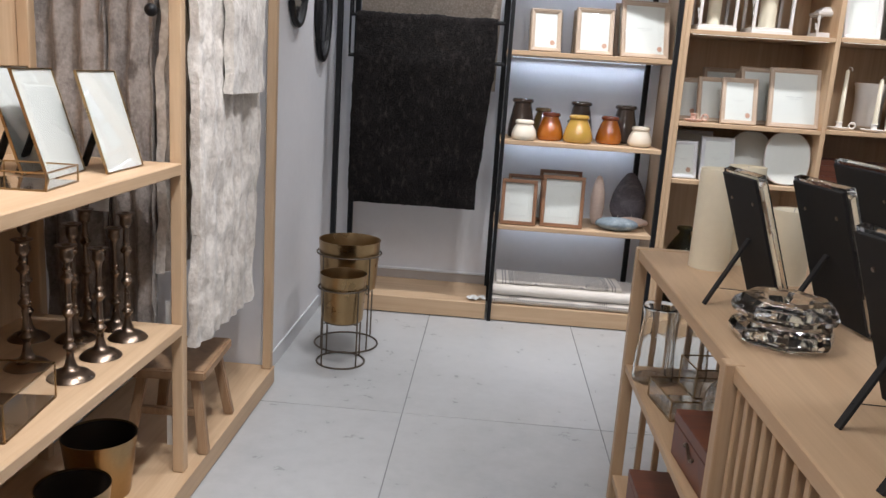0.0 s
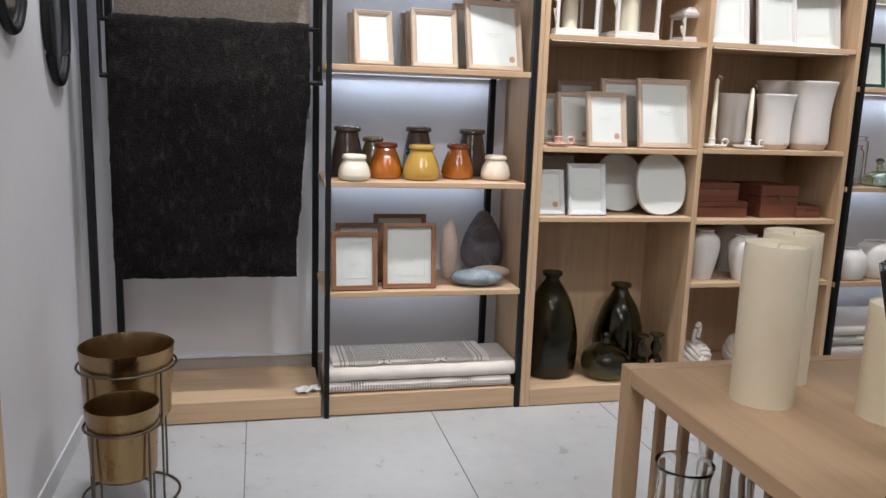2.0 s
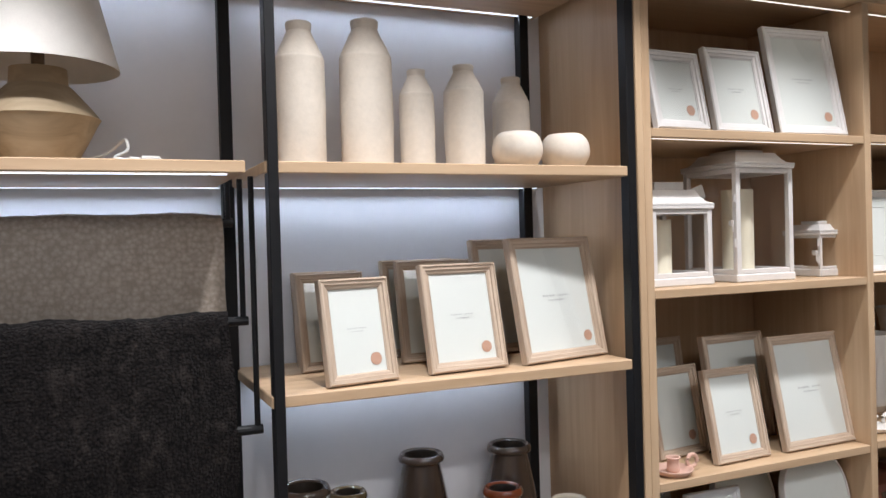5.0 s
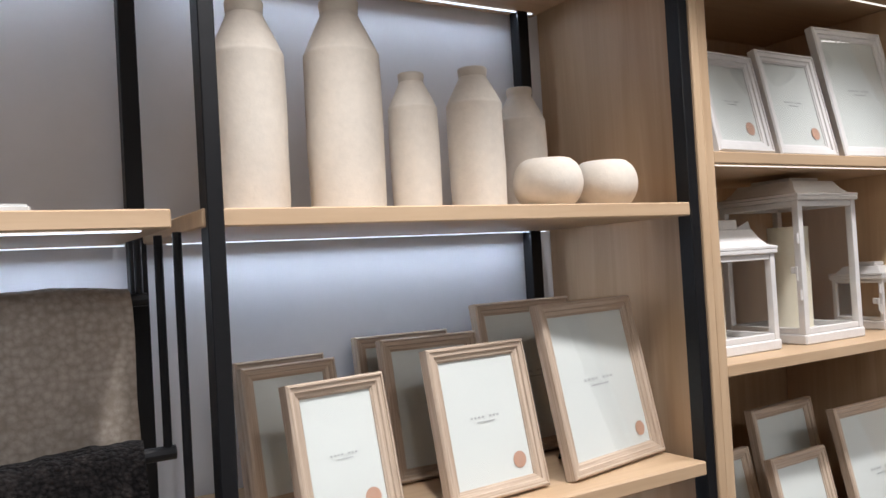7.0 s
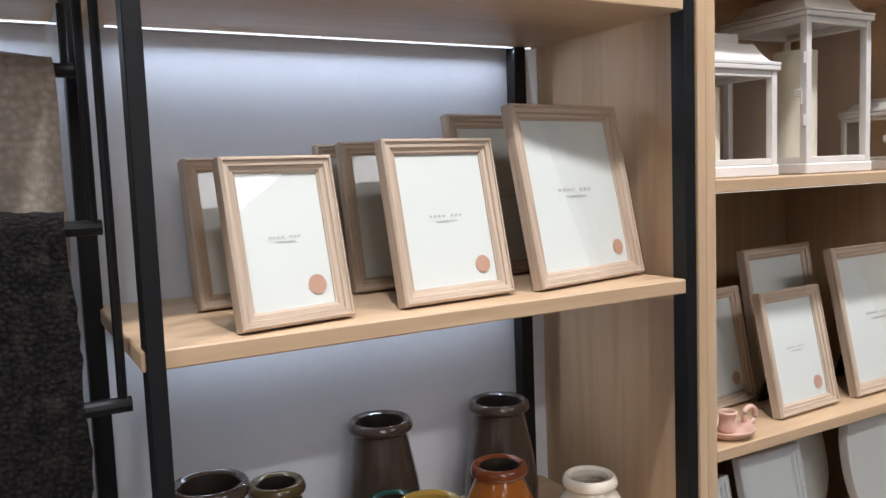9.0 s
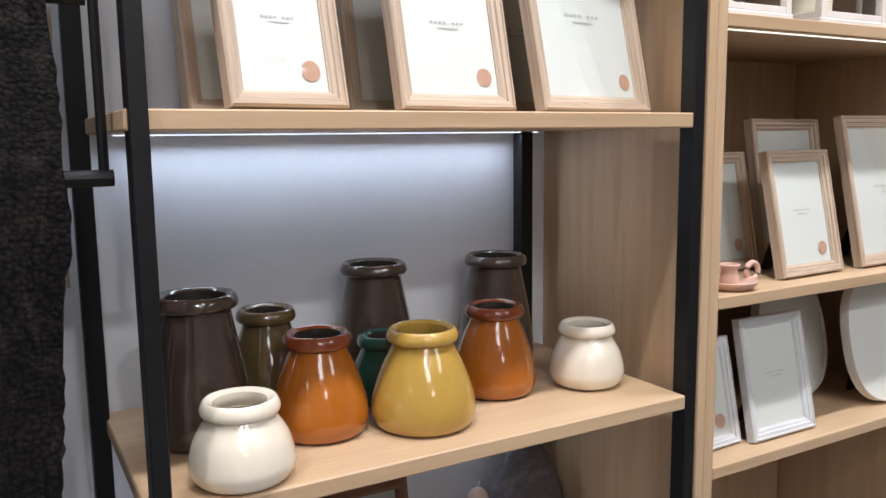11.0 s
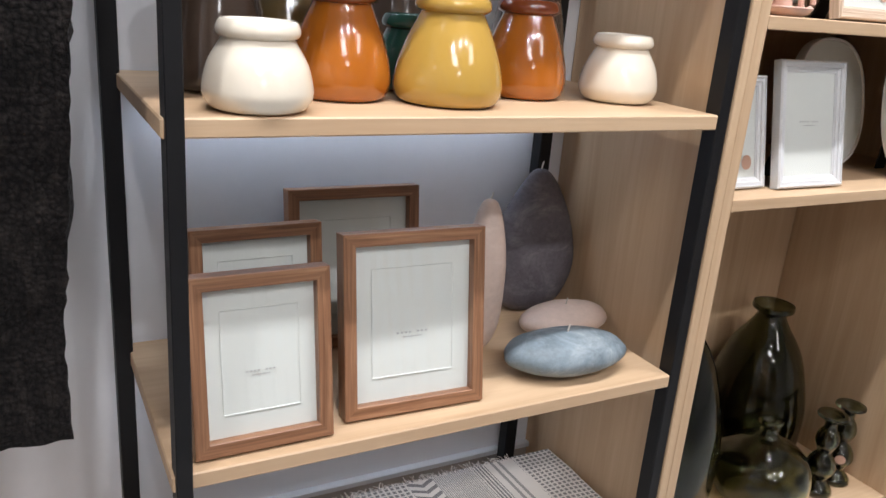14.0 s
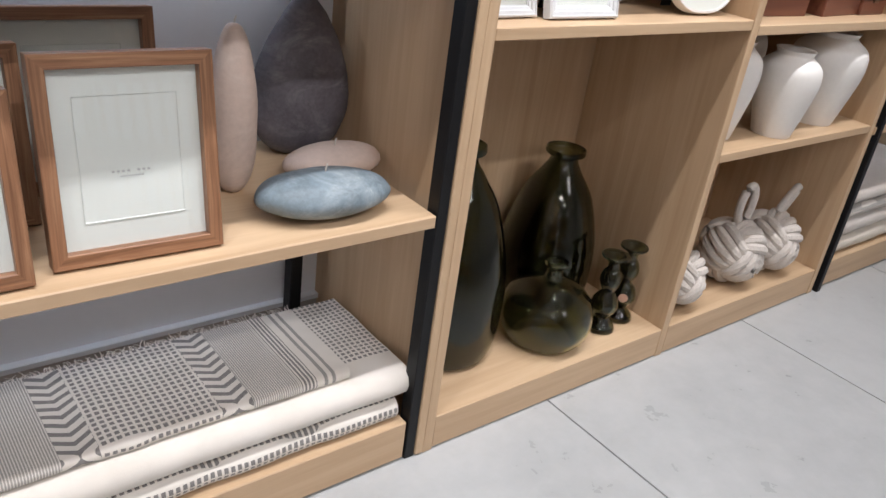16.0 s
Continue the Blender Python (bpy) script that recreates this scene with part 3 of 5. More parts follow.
# ---- picture frames ----


def rail_ring(w, h, border, steps):
    """A mitred moulding: steps are (inset, forward) corners of its section, forward is towards -y."""
    bm = bmesh.new()
    rings = []
    for inset, fwd in steps:
        x, z0, z1 = w / 2 - inset, inset, h - inset
        rings.append([bm.verts.new(p) for p in ((-x, -fwd, z0), (x, -fwd, z0), (x, -fwd, z1), (-x, -fwd, z1))])
    for a, b in zip(rings, rings[1:]):
        for k in range(4):
            bm.faces.new((a[k], a[(k + 1) % 4], b[(k + 1) % 4], b[k]))
    return bm


def print_bars(parent, w, z, y, n=8, scale=1.0):
    bm = bmesh.new()
    x = -w / 2
    step = w / n
    for k in range(n):
        if k == 4:
            continue
        box(x + k * step, x + k * step + step * 0.55, y - 0.0006, y, z, z + step * 0.42, 0, bm)
    for k in range(n):
        box(-w * 0.3 + k * step * 0.6, -w * 0.3 + k * step * 0.6 + step * 0.4, y - 0.0006, y, z - step * 1.0, z - step * 0.72, 0, bm)
    return part("print", bm, INK, parent, "small grey printed lines")


STEPPED = lambda b, d: [(0, -d * 0.5), (0, d * 0.35), (0.003, d * 0.5), (b * 0.22, d * 0.5), (b * 0.26, d * 0.38), (b * 0.55, d * 0.36), (b * 0.60, d * 0.22), (b * 0.86, d * 0.16), (b * 0.9, d * 0.08), (b, d * 0.04), (b, -d * 0.2)]
FLAT = lambda b, d: [(0, -d * 0.5), (0, d * 0.47), (0.0015, d * 0.5), (b - 0.001, d * 0.5), (b, d * 0.46), (b, -d * 0.2)]


def picture_frame(x, y, z, w, h, yaw, mats, label, border=0.022, depth=0.02, lean=11, section=STEPPED, sticker=True, mount=False, text=True, face=None, group="display photo frames", leg=True, exact=False):
    f = thing("photo_frame", label, "photo frame", group, pose(x, y, z, 0, 0, yaw), exact=exact)
    lift = depth / 2 * math.sin(radians(lean))
    tilt = pose(0, depth / 2, lift, -lean)
    for name, mat, sides in (("stile", mats[1], (1, 3)), ("rail", mats[0], (0, 2))):
        for k in sides:
            b2 = bmesh.new()
            prev = None
            for inset, fwd in section(border, depth):
                xx, z0, z1 = w / 2 - inset, inset, h - inset
                c = ((-xx, -fwd, z0), (xx, -fwd, z0), (xx, -fwd, z1), (-xx, -fwd, z1))
                e = [b2.verts.new(c[k]), b2.verts.new(c[(k + 1) % 4])]
                if prev:
                    b2.faces.new((prev[0], prev[1], e[1], e[0]))
                prev = e
            o = part(name, b2, mat, f)
            o.matrix_basis = tilt
    iw, ih = w - 2 * border, h - 2 * border
    o = part("insert", box(-iw / 2 - 0.002, iw / 2 + 0.002, depth * 0.05, depth * 0.12, border - 0.002, h - border + 0.002, 0), face or PAPER, f, "white paper insert" if face is None else "pale mirror face")
    o.matrix_basis = tilt
    y0 = depth * 0.05
    if mount:
        mw, mh = iw * 0.24, ih * 0.15
        bm = rail_ring(iw - 2 * mw * 0.62, ih - 2 * mh, 0.002, [(0, -y0 + 0.0005), (0, -y0 + 0.0016), (0.0014, -y0 + 0.0005)])
        o = part("mount_bevel", bm, MOUNT, f, "bevelled edge of the mount card")
        o.matrix_basis = tilt @ Matrix.Translation((0, 0, border + mh))
    if text:
        o = print_bars(f, iw * 0.40 * (0.7 if mount else 1), border + ih * (0.42 if mount else 0.52), y0 - 0.0005)
        o.matrix_basis = tilt
    if sticker:
        r = 0.0135
        b2 = bmesh.new()
        bmesh.ops.create_circle(b2, cap_ends=True, segments=24, radius=r, matrix=Matrix.Translation((iw / 2 - r * 1.7, y0 - 0.0012, border + r * 2.0)) @ Matrix.Rotation(radians(90), 4, "X"))
        o = part("sticker", b2, STICKER, f, "round kraft sticker")
        o.matrix_basis = tilt
    if face is None:
        o = part("glass", box(-iw / 2, iw / 2, y0 - 0.0042, y0 - 0.0022, border, h - border, 0), PANE, f, "clear glass pane")
        o.visible_shadow = False
        o.matrix_basis = tilt
    back = o = part("backing", box(-w / 2 + 0.006, w / 2 - 0.006, depth * 0.3, depth * 0.5 + 0.001, 0.006, h - 0.006, 0.001), BLACKCARD, f, "black backing board")
    o.matrix_basis = tilt
    if leg:
        reach = h * 0.42
        zt = h * 0.62 * math.cos(radians(lean)) + lift
        yt = depth + h * 0.62 * math.sin(radians(lean))
        b2 = bmesh.new()
        ll = math.hypot(reach * 0.55, zt)
        box(-0.020, 0.020, -0.002, 0.002, -ll, 0, 0.001, b2)
        o = part("easel_leg", b2, BLACKCARD, back, "black easel leg")
        o.matrix_basis = tilt.inverted() @ Matrix.Translation((0, yt + 0.004, zt)) @ Matrix.Rotation(math.atan2(reach * 0.55, zt), 4, "X")
    return f


LIMED = (LIMED_X, LIMED_Z)
ACACIA = (WALNUT_X, WALNUT_Z)
WHITEF = (WHITE_PAINT, WHITE_PAINT)
GREYF = (GREYWHITE_PAINT, GREYWHITE_PAINT)
T1 = "limed wood photo frame with stepped moulding standing on an oak shelf"


z3 = SH[3]
picture_frame(0.282, 4.386, z3, 0.162, 0.223, 8.5, LIMED, T1, 0.022, 0.024, 12, exact=True)
picture_frame(0.540, 4.411, z3, 0.198, 0.245, 4.5, LIMED, "medium limed wood photo frame with stepped moulding on an oak shelf", 0.023, 0.024, 12, exact=True)
picture_frame(0.810, 4.428, z3, 0.262, 0.300, 10.5, LIMED, "large limed wood photo frame with stepped moulding on an oak shelf", 0.025, 0.024, 12, exact=True)
picture_frame(0.290, 4.600, z3, 0.166, 0.222, 6, LIMED, "limed wood photo frame standing behind another", 0.021, 0.022, 11, text=False)
picture_frame(0.305, 4.695, z3, 0.166, 0.222, 5, LIMED, "limed wood photo frame at the back of the shelf", 0.021, 0.022, 10, text=False)
picture_frame(0.550, 4.590, z3, 0.192, 0.243, -2, LIMED, "medium limed wood photo frame standing behind another", 0.022, 0.022, 11)
picture_frame(0.545, 4.690, z3, 0.192, 0.243, -2, LIMED, "medium limed wood photo frame at the back of the shelf", 0.022, 0.022, 10, text=False)
picture_frame(0.795, 4.610, z3, 0.240, 0.290, 4, LIMED, "large limed wood photo frame standing behind another", 0.024, 0.022, 11)

T2 = "acacia wood photo frame with a pale mount on an oak shelf"
z1 = SH[1]
picture_frame(0.215, 4.380, z1, 0.190, 0.243, 0.6, ACACIA, T2, 0.019, 0.03, 9, FLAT, False, True, group="acacia frames")
picture_frame(0.456, 4.400, z1, 0.226, 0.275, -2, ACACIA, "large acacia wood photo frame with a pale mount", 0.019, 0.03, 9, FLAT, False, True, group="acacia frames")
picture_frame(0.257, 4.553, z1, 0.202, 0.252, 1, ACACIA, "acacia wood photo frame standing behind another", 0.019, 0.03, 8, FLAT, False, True, False, group="acacia frames")
picture_frame(0.457, 4.650, z1, 0.236, 0.278, -1.5, ACACIA, "large acacia wood photo frame standing at the back", 0.019, 0.03, 8, FLAT, False, True, False, group="acacia frames")

T3 = "pale limed photo frame in an oak compartment"
z = W[2]
picture_frame(1.338, 4.408, z, 0.190, 0.246, 2, LIMED, T3, 0.023, 0.022, 12, exact=True)
picture_frame(1.626, 4.409, z, 0.273, 0.316, 0.5, LIMED, "large limed photo frame in an oak compartment", 0.025, 0.022, 12, sticker=False, exact=True)
picture_frame(1.215, 4.52, z, 0.178, 0.235, 6, LIMED, T3, 0.022, 0.022, 11, text=False)
picture_frame(1.090, 4.60, z, 0.150, 0.225, 6, LIMED, T3, 0.022, 0.022, 10, text=False)
picture_frame(1.285, 4.68, z, 0.20, 0.290, 4, LIMED, T3, 0.022, 0.022, 9, sticker=False, text=False)
picture_frame(1.475, 4.56, z, 0.236, 0.302, 4, LIMED, T3, 0.024, 0.022, 9, sticker=False, text=False)
z = W[1]
picture_frame(1.088, 4.415, z, 0.138, 0.203, 2, GREYF, "small grey-white painted photo frame in a compartment", 0.020, 0.018, 12, group="white frames", exact=True)
picture_frame(1.258, 4.396, z, 0.178, 0.235, -0.6, GREYF, "grey-white painted photo frame in a compartment", 0.022, 0.02, 12, sticker=False, group="white frames", exact=True)
picture_frame(1.160, 4.62, z, 0.20, 0.245, 0, GREYF, "grey-white photo frame at the back of a compartment", 0.019, 0.02, 10, sticker=False, text=False, group="white frames")
z = W[4]
picture_frame(1.118, 4.380, z, 0.170, 0.203, 3, WHITEF, "small white painted photo frame on a high shelf", 0.025, 0.02, 12, group="white frames")
picture_frame(1.335, 4.395, z, 0.190, 0.228, 0, WHITEF, "white painted photo frame on a high shelf", 0.025, 0.02, 12, group="white frames")
picture_frame(1.580, 4.39, z, 0.230, 0.305, -4, WHITEF, "large white painted photo frame on a high shelf", 0.027, 0.02, 12, group="white frames")
z = V[4]
picture_frame(1.885, 4.42, z, 0.180, 0.240, -3, WHITEF, "white painted photo frame with an inner line", 0.02, 0.02, 10, sticker=False, mount=True, text=False, group="white frames")
picture_frame(2.130, 4.42, z, 0.200, 0.240, 2, WHITEF, "white painted photo frame with an inner line", 0.02, 0.02, 10, sticker=False, mount=True, text=False, group="white frames")
picture_frame(2.350, 4.44, z, 0.240, 0.32, -3, WHITEF, "large white photo frame in a compartment", 0.02, 0.02, 10, sticker=False, mount=True, text=False, group="white frames")
picture_frame(2.00, 4.60, z, 0.23, 0.31, 0, WHITEF, "large white photo frame standing behind others", 0.02, 0.02, 9, sticker=False, mount=True, text=False, group="white frames")
picture_frame(2.70, 4.47, SH[3], 0.16, 0.21, 0, (GREEN, GREEN), "small green framed picture on an oak shelf", 0.018, 0.02, 10, sticker=False)

# ---- glazed vases ----


def vase(x, y, z, h, r, shape, mat, label, rim=None, category="vase", group="glazed vases", inner=INSIDE):
    h *= 0.91
    v = thing("vase", label, category, group, pose(x, y, z))
    prof = smooth_profile([(0, 0), (r * 0.55, 0)] + [(r * a, h * b) for a, b in shape], 6)
    wall = [(max(q - 0.006, 0.001), s) for q, s in reversed(prof) if s > h * 0.1]
    body = part("body", lathe(prof, 48, 0.012, seed=x * 9), mat, v, "", True)
    part("inside", lathe(wall, 40), inner, v, "", True)
    nr = shape[-1][0] * r
    lip = smooth_profile([(nr - 0.006, h - 0.002), (nr + 0.004, h + 0.004), (nr + 0.010, h - 0.005), (nr + 0.009, h - 0.014), (nr - 0.002, h - 0.020)], 5)
    part("lip", lathe(lip, 48, 0.01, seed=x * 5), rim or mat, body, "rolled lip", True)
    return v


SQUAT = [(0.85, 0.03), (0.99, 0.16), (1.0, 0.30), (0.90, 0.55), (0.70, 0.78), (0.60, 0.90), (0.60, 1.0)]
BELL = [(0.88, 0.02), (0.99, 0.12), (1.0, 0.24), (0.93, 0.42), (0.78, 0.64), (0.62, 0.82), (0.55, 0.92), (0.56, 1.0)]
TALL = [(0.93, 0.02), (1.0, 0.10), (0.98, 0.25), (0.88, 0.50), (0.74, 0.75), (0.66, 0.90), (0.67, 1.0)]
z2 = SH[2]
vase(0.210, 4.422, z2, 0.112, 0.066, SQUAT, CREAM, "squat cream glazed vase on an oak shelf", inner=CREAM)
vase(0.852, 4.508, z2, 0.114, 0.064, SQUAT, CREAM, "squat cream glazed vase near the shelf side", inner=CREAM)
vase(0.358, 4.53, z2, 0.160, 0.071, BELL, AMBER, "amber orange glazed vase with a burnt rim", AMBER_RIM)
vase(0.688, 4.555, z2, 0.160, 0.069, BELL, AMBER, "amber orange glazed vase with a burnt rim", AMBER_RIM)
vase(0.508, 4.480, z2, 0.158, 0.078, BELL, MUSTARD, "mustard yellow glazed vase at the shelf front", inner=MUSTARD)
vase(0.198, 4.595, z2, 0.228, 0.072, TALL, BROWN, "tall dark brown glazed vase", group="tall brown vases")
vase(0.540, 4.725, z2, 0.228, 0.072, TALL, BROWN, "tall dark brown glazed vase at the back", group="tall brown vases")
vase(0.792, 4.71, z2, 0.224, 0.072, TALL, BROWN, "tall dark brown glazed vase near the back post", group="tall brown vases")
vase(0.320, 4.660, z2, 0.178, 0.064, BELL, OLIVE, "olive brown glazed vase behind the amber one")
vase(0.500, 4.600, z2, 0.122, 0.056, SQUAT, GREEN, "small dark teal glazed vase behind the mustard one")

# ---- shaped candles ----


def pebble(name, x, y, z, a, b, c, mat, label, yaw=0, flat=0.25, top_taper=0.0):
    p = thing(name, label, "candle", "pebble candles", pose(x, y, z, 0, 0, yaw))
    bm = bmesh.new()
    bmesh.ops.create_icosphere(bm, subdivisions=4, radius=1.0)
    for v in bm.verts:
        d = v.co.normalized()
        k = 1 + 0.05 * noise.noise(d * 1.6 + Vector((x * 7, y, z))) + 0.012 * noise.noise(d * 7)
        t = 1.04 - top_taper * ((d.z + 1) / 2) ** 1.6
        q = (1 - d.z * d.z) ** -0.14 if top_taper and abs(d.z) < 0.995 else 1.0
        v.co = Vector((d.x * a * k * t * q, d.y * b * k * t * q, c + d.z * c * (1 + (k - 1) * 0.4)))
        v.co.z = max(v.co.z, 0.0)
    wax = part("wax", bm, mat, p, "", True)
    part("wick", tube([(0, 0, 2 * c - 0.004), (0.001, 0, 2 * c + 0.005), (0.004, 0.001, 2 * c + 0.012)], 0.0014, 6), WICK, wax, "cotton wick")


pebble("pebble_candle", 0.768, 4.446, z1, 0.110, 0.060, 0.037, WAX_BLUE, "flat blue-grey pebble shaped candle on an oak shelf", -6)
pebble("pebble_candle", 0.868, 4.585, z1, 0.094, 0.055, 0.029, WAX_PINK, "flat pale pink pebble shaped candle", 5)
pebble("stone_candle", 0.668, 4.580, z1, 0.040, 0.036, 0.138, WAX_PINK, "tall slim pale pink stone shaped candle", 0, 0.25, 0.22)
pebble("stone_candle", 0.866, 4.715, z1, 0.112, 0.05, 0.147, WAX_PURPLE, "tall dark slate purple stone shaped candle", 0, 0.25, 0.62)

# ---- folded throws ----


def folded_throw(x0, x1, y0, y1, z, h, mat, label, layers=2, seed=0.0, yaw=0.0, fringe=False):
    f = thing("folded_throw", label, "throw", "folded throws", pose(x0, y0, z, 0, 0, yaw))
    w, d = x1 - x0, y1 - y0
    t = h / layers
    line = []
    for k in range(layers):
        zc = t * (k + 0.5)
        run = [(d * q, zc) for q in np.linspace(0.03, 0.97, 12)]
        line += run if k % 2 else run[::-1]
        if k < layers - 1:
            e = run[0][0] if k % 2 == 0 else run[-1][0]
            s = -1 if k % 2 == 0 else 1
            line += [(e + s * t * 0.5 * math.sin(q), zc + t * 0.5 * (1 - math.cos(q))) for q in np.linspace(0.4, 2.75, 5)]
    bm = sheet(line, (0, w), t * 0.93, 0.0025, 9, seed, 60)
    part("cloth", bm, mat, f, "", True)
    if fringe:
        bm = bmesh.new()
        for k in range(150):
            x = w * k / 149
            a = random.uniform(-0.012, 0.012)
            ln = random.uniform(0.008, 0.022)
            tube([(x, d - 0.004, h - t * 0.5), (x + a * 0.4, d + ln * 0.6, h - t * 0.4), (x + a, d + ln, h - t * 0.7 + random.uniform(-0.004, 0.006))], 0.0011, 4, False, bm)
        tagged(part("fringe", bm, ROPE, f, "cream cotton fringe"), kind="stuff")


z0 = SH[0]
folded_throw(0.105, 0.908, 4.395, 4.70, z0, 0.048, THROW_B, "cream cotton throw with black dots folded at the bottom", 2, 1)
folded_throw(0.106, 0.932, 4.402, 4.69, z0 + 0.049, 0.060, THROW_C, "cream cotton throw with woven dots folded in the middle", 2, 4)
folded_throw(0.128, 0.813, 4.415, 4.645, z0 + 0.110, 0.026, THROW, "black and cream woven throw with chevrons and fringe on top", 2, 7, 0.6, True)
for k, (h, m) in enumerate(((0.06, MATTE_CLAY), (0.06, ROPE), (0.05, THROW_B), (0.05, ROPE))):
    folded_throw(2.545, 3.30, 4.40, 4.76, z0 + sum((0.06, 0.06, 0.05, 0.05)[:k]) + 0.001 * k, h - 0.001, m, "soft pale folded throw in a stack on the plinth", 2, 11 + k)

# ---- matte clay bottles on the high shelf ----


def clay_bottle(x, y, h, r, z=SH[4]):
    v = thing("clay_bottle", "matte cream clay bottle vase with tapered shoulders", "vase", "clay bottles", pose(x, y, z))
    p = [(0, 0), (r * 0.9, 0), (r * 0.97, h * 0.02), (r, h * 0.3), (r * 0.99, h * 0.70), (r * 0.93, h * 0.77), (r * 0.52, h * 0.93), (r * 0.50, h * 0.95), (r * 0.52, h), (r * 0.42, h), (r * 0.40, h * 0.9)]
    part("body", lathe(smooth_profile(p, 4), 36, 0.03, seed=x * 3), MATTE_CLAY, v, "", True)


for x, y, h, r in ((0.187, 4.48, 0.296, 0.052), (0.335, 4.48, 0.312, 0.057), (0.455, 4.48, 0.214, 0.039), (0.574, 4.48, 0.231, 0.046), (0.782, 4.63, 0.243, 0.048)):
    clay_bottle(x, y, h, r)
for x, y in ((0.693, 4.444), (0.831, 4.455)):
    v = thing("clay_bowl", "small round matte cream clay bowl vase", "vase", "clay bowls", pose(x, y, SH[4]))
    part("body", lathe(smooth_profile([(0, 0), (0.035, 0), (0.053, 0.018), (0.059, 0.042), (0.053, 0.066), (0.041, 0.079), (0.036, 0.079), (0.046, 0.064), (0.051, 0.04), (0.04, 0.012), (0, 0.01)], 4), 36, 0.02, seed=x), MATTE_CLAY, v, "", True)

# table lamp on the rack shelf
lamp = thing("table_lamp", "table lamp with a turned pale wooden base and white linen shade", "lamp", "", pose(-0.315, 4.53, SH[4]))
part("base", lathe(smooth_profile([(0, 0), (0.055, 0), (0.065, 0.01), (0.102, 0.080), (0.103, 0.094), (0.06, 0.145), (0.052, 0.152), (0.05, 0.178), (0.045, 0.183), (0, 0.183)], 4), 40), LAMP_WOOD, lamp, "", True)
part("stem", lathe([(0, 0.16), (0.012, 0.16), (0.012, 0.28), (0, 0.28)], 16), BRONZE, lamp)
part("shade", lathe([(0.144, 0.182), (0.090, 0.40), (0.088, 0.40), (0.142, 0.182)], 48), LAMP_LINEN, lamp, "white linen cone shade", True)
cord = [(0.05, 0.03, 0.006), (0.12, 0.03, 0.03), (0.15, 0.0, 0.06), (0.155, -0.02, 0.03), (0.12, -0.05, 0.012), (0.17, -0.06, 0.008), (0.22, -0.02, 0.008), (0.21, -0.06, 0.006), (0.14, -0.07, 0.012)]
pts = [Vector(cord[i]).lerp(Vector(cord[i + 1]), t / 6) for i in range(len(cord) - 1) for t in range(6)]
for _ in range(4):
    pts = [pts[0]] + [(a + 2 * b + c) / 4 for a, b, c in zip(pts, pts[1:], pts[2:])] + [pts[-1]]
part("cord", tube(pts, 0.003, 8), PLASTIC, lamp, "white cable", True)
part("plug", box(0.17, 0.21, -0.075, -0.05, 0.0, 0.016, 0.004), PLASTIC, lamp, "white plug")

# ---- lanterns ----


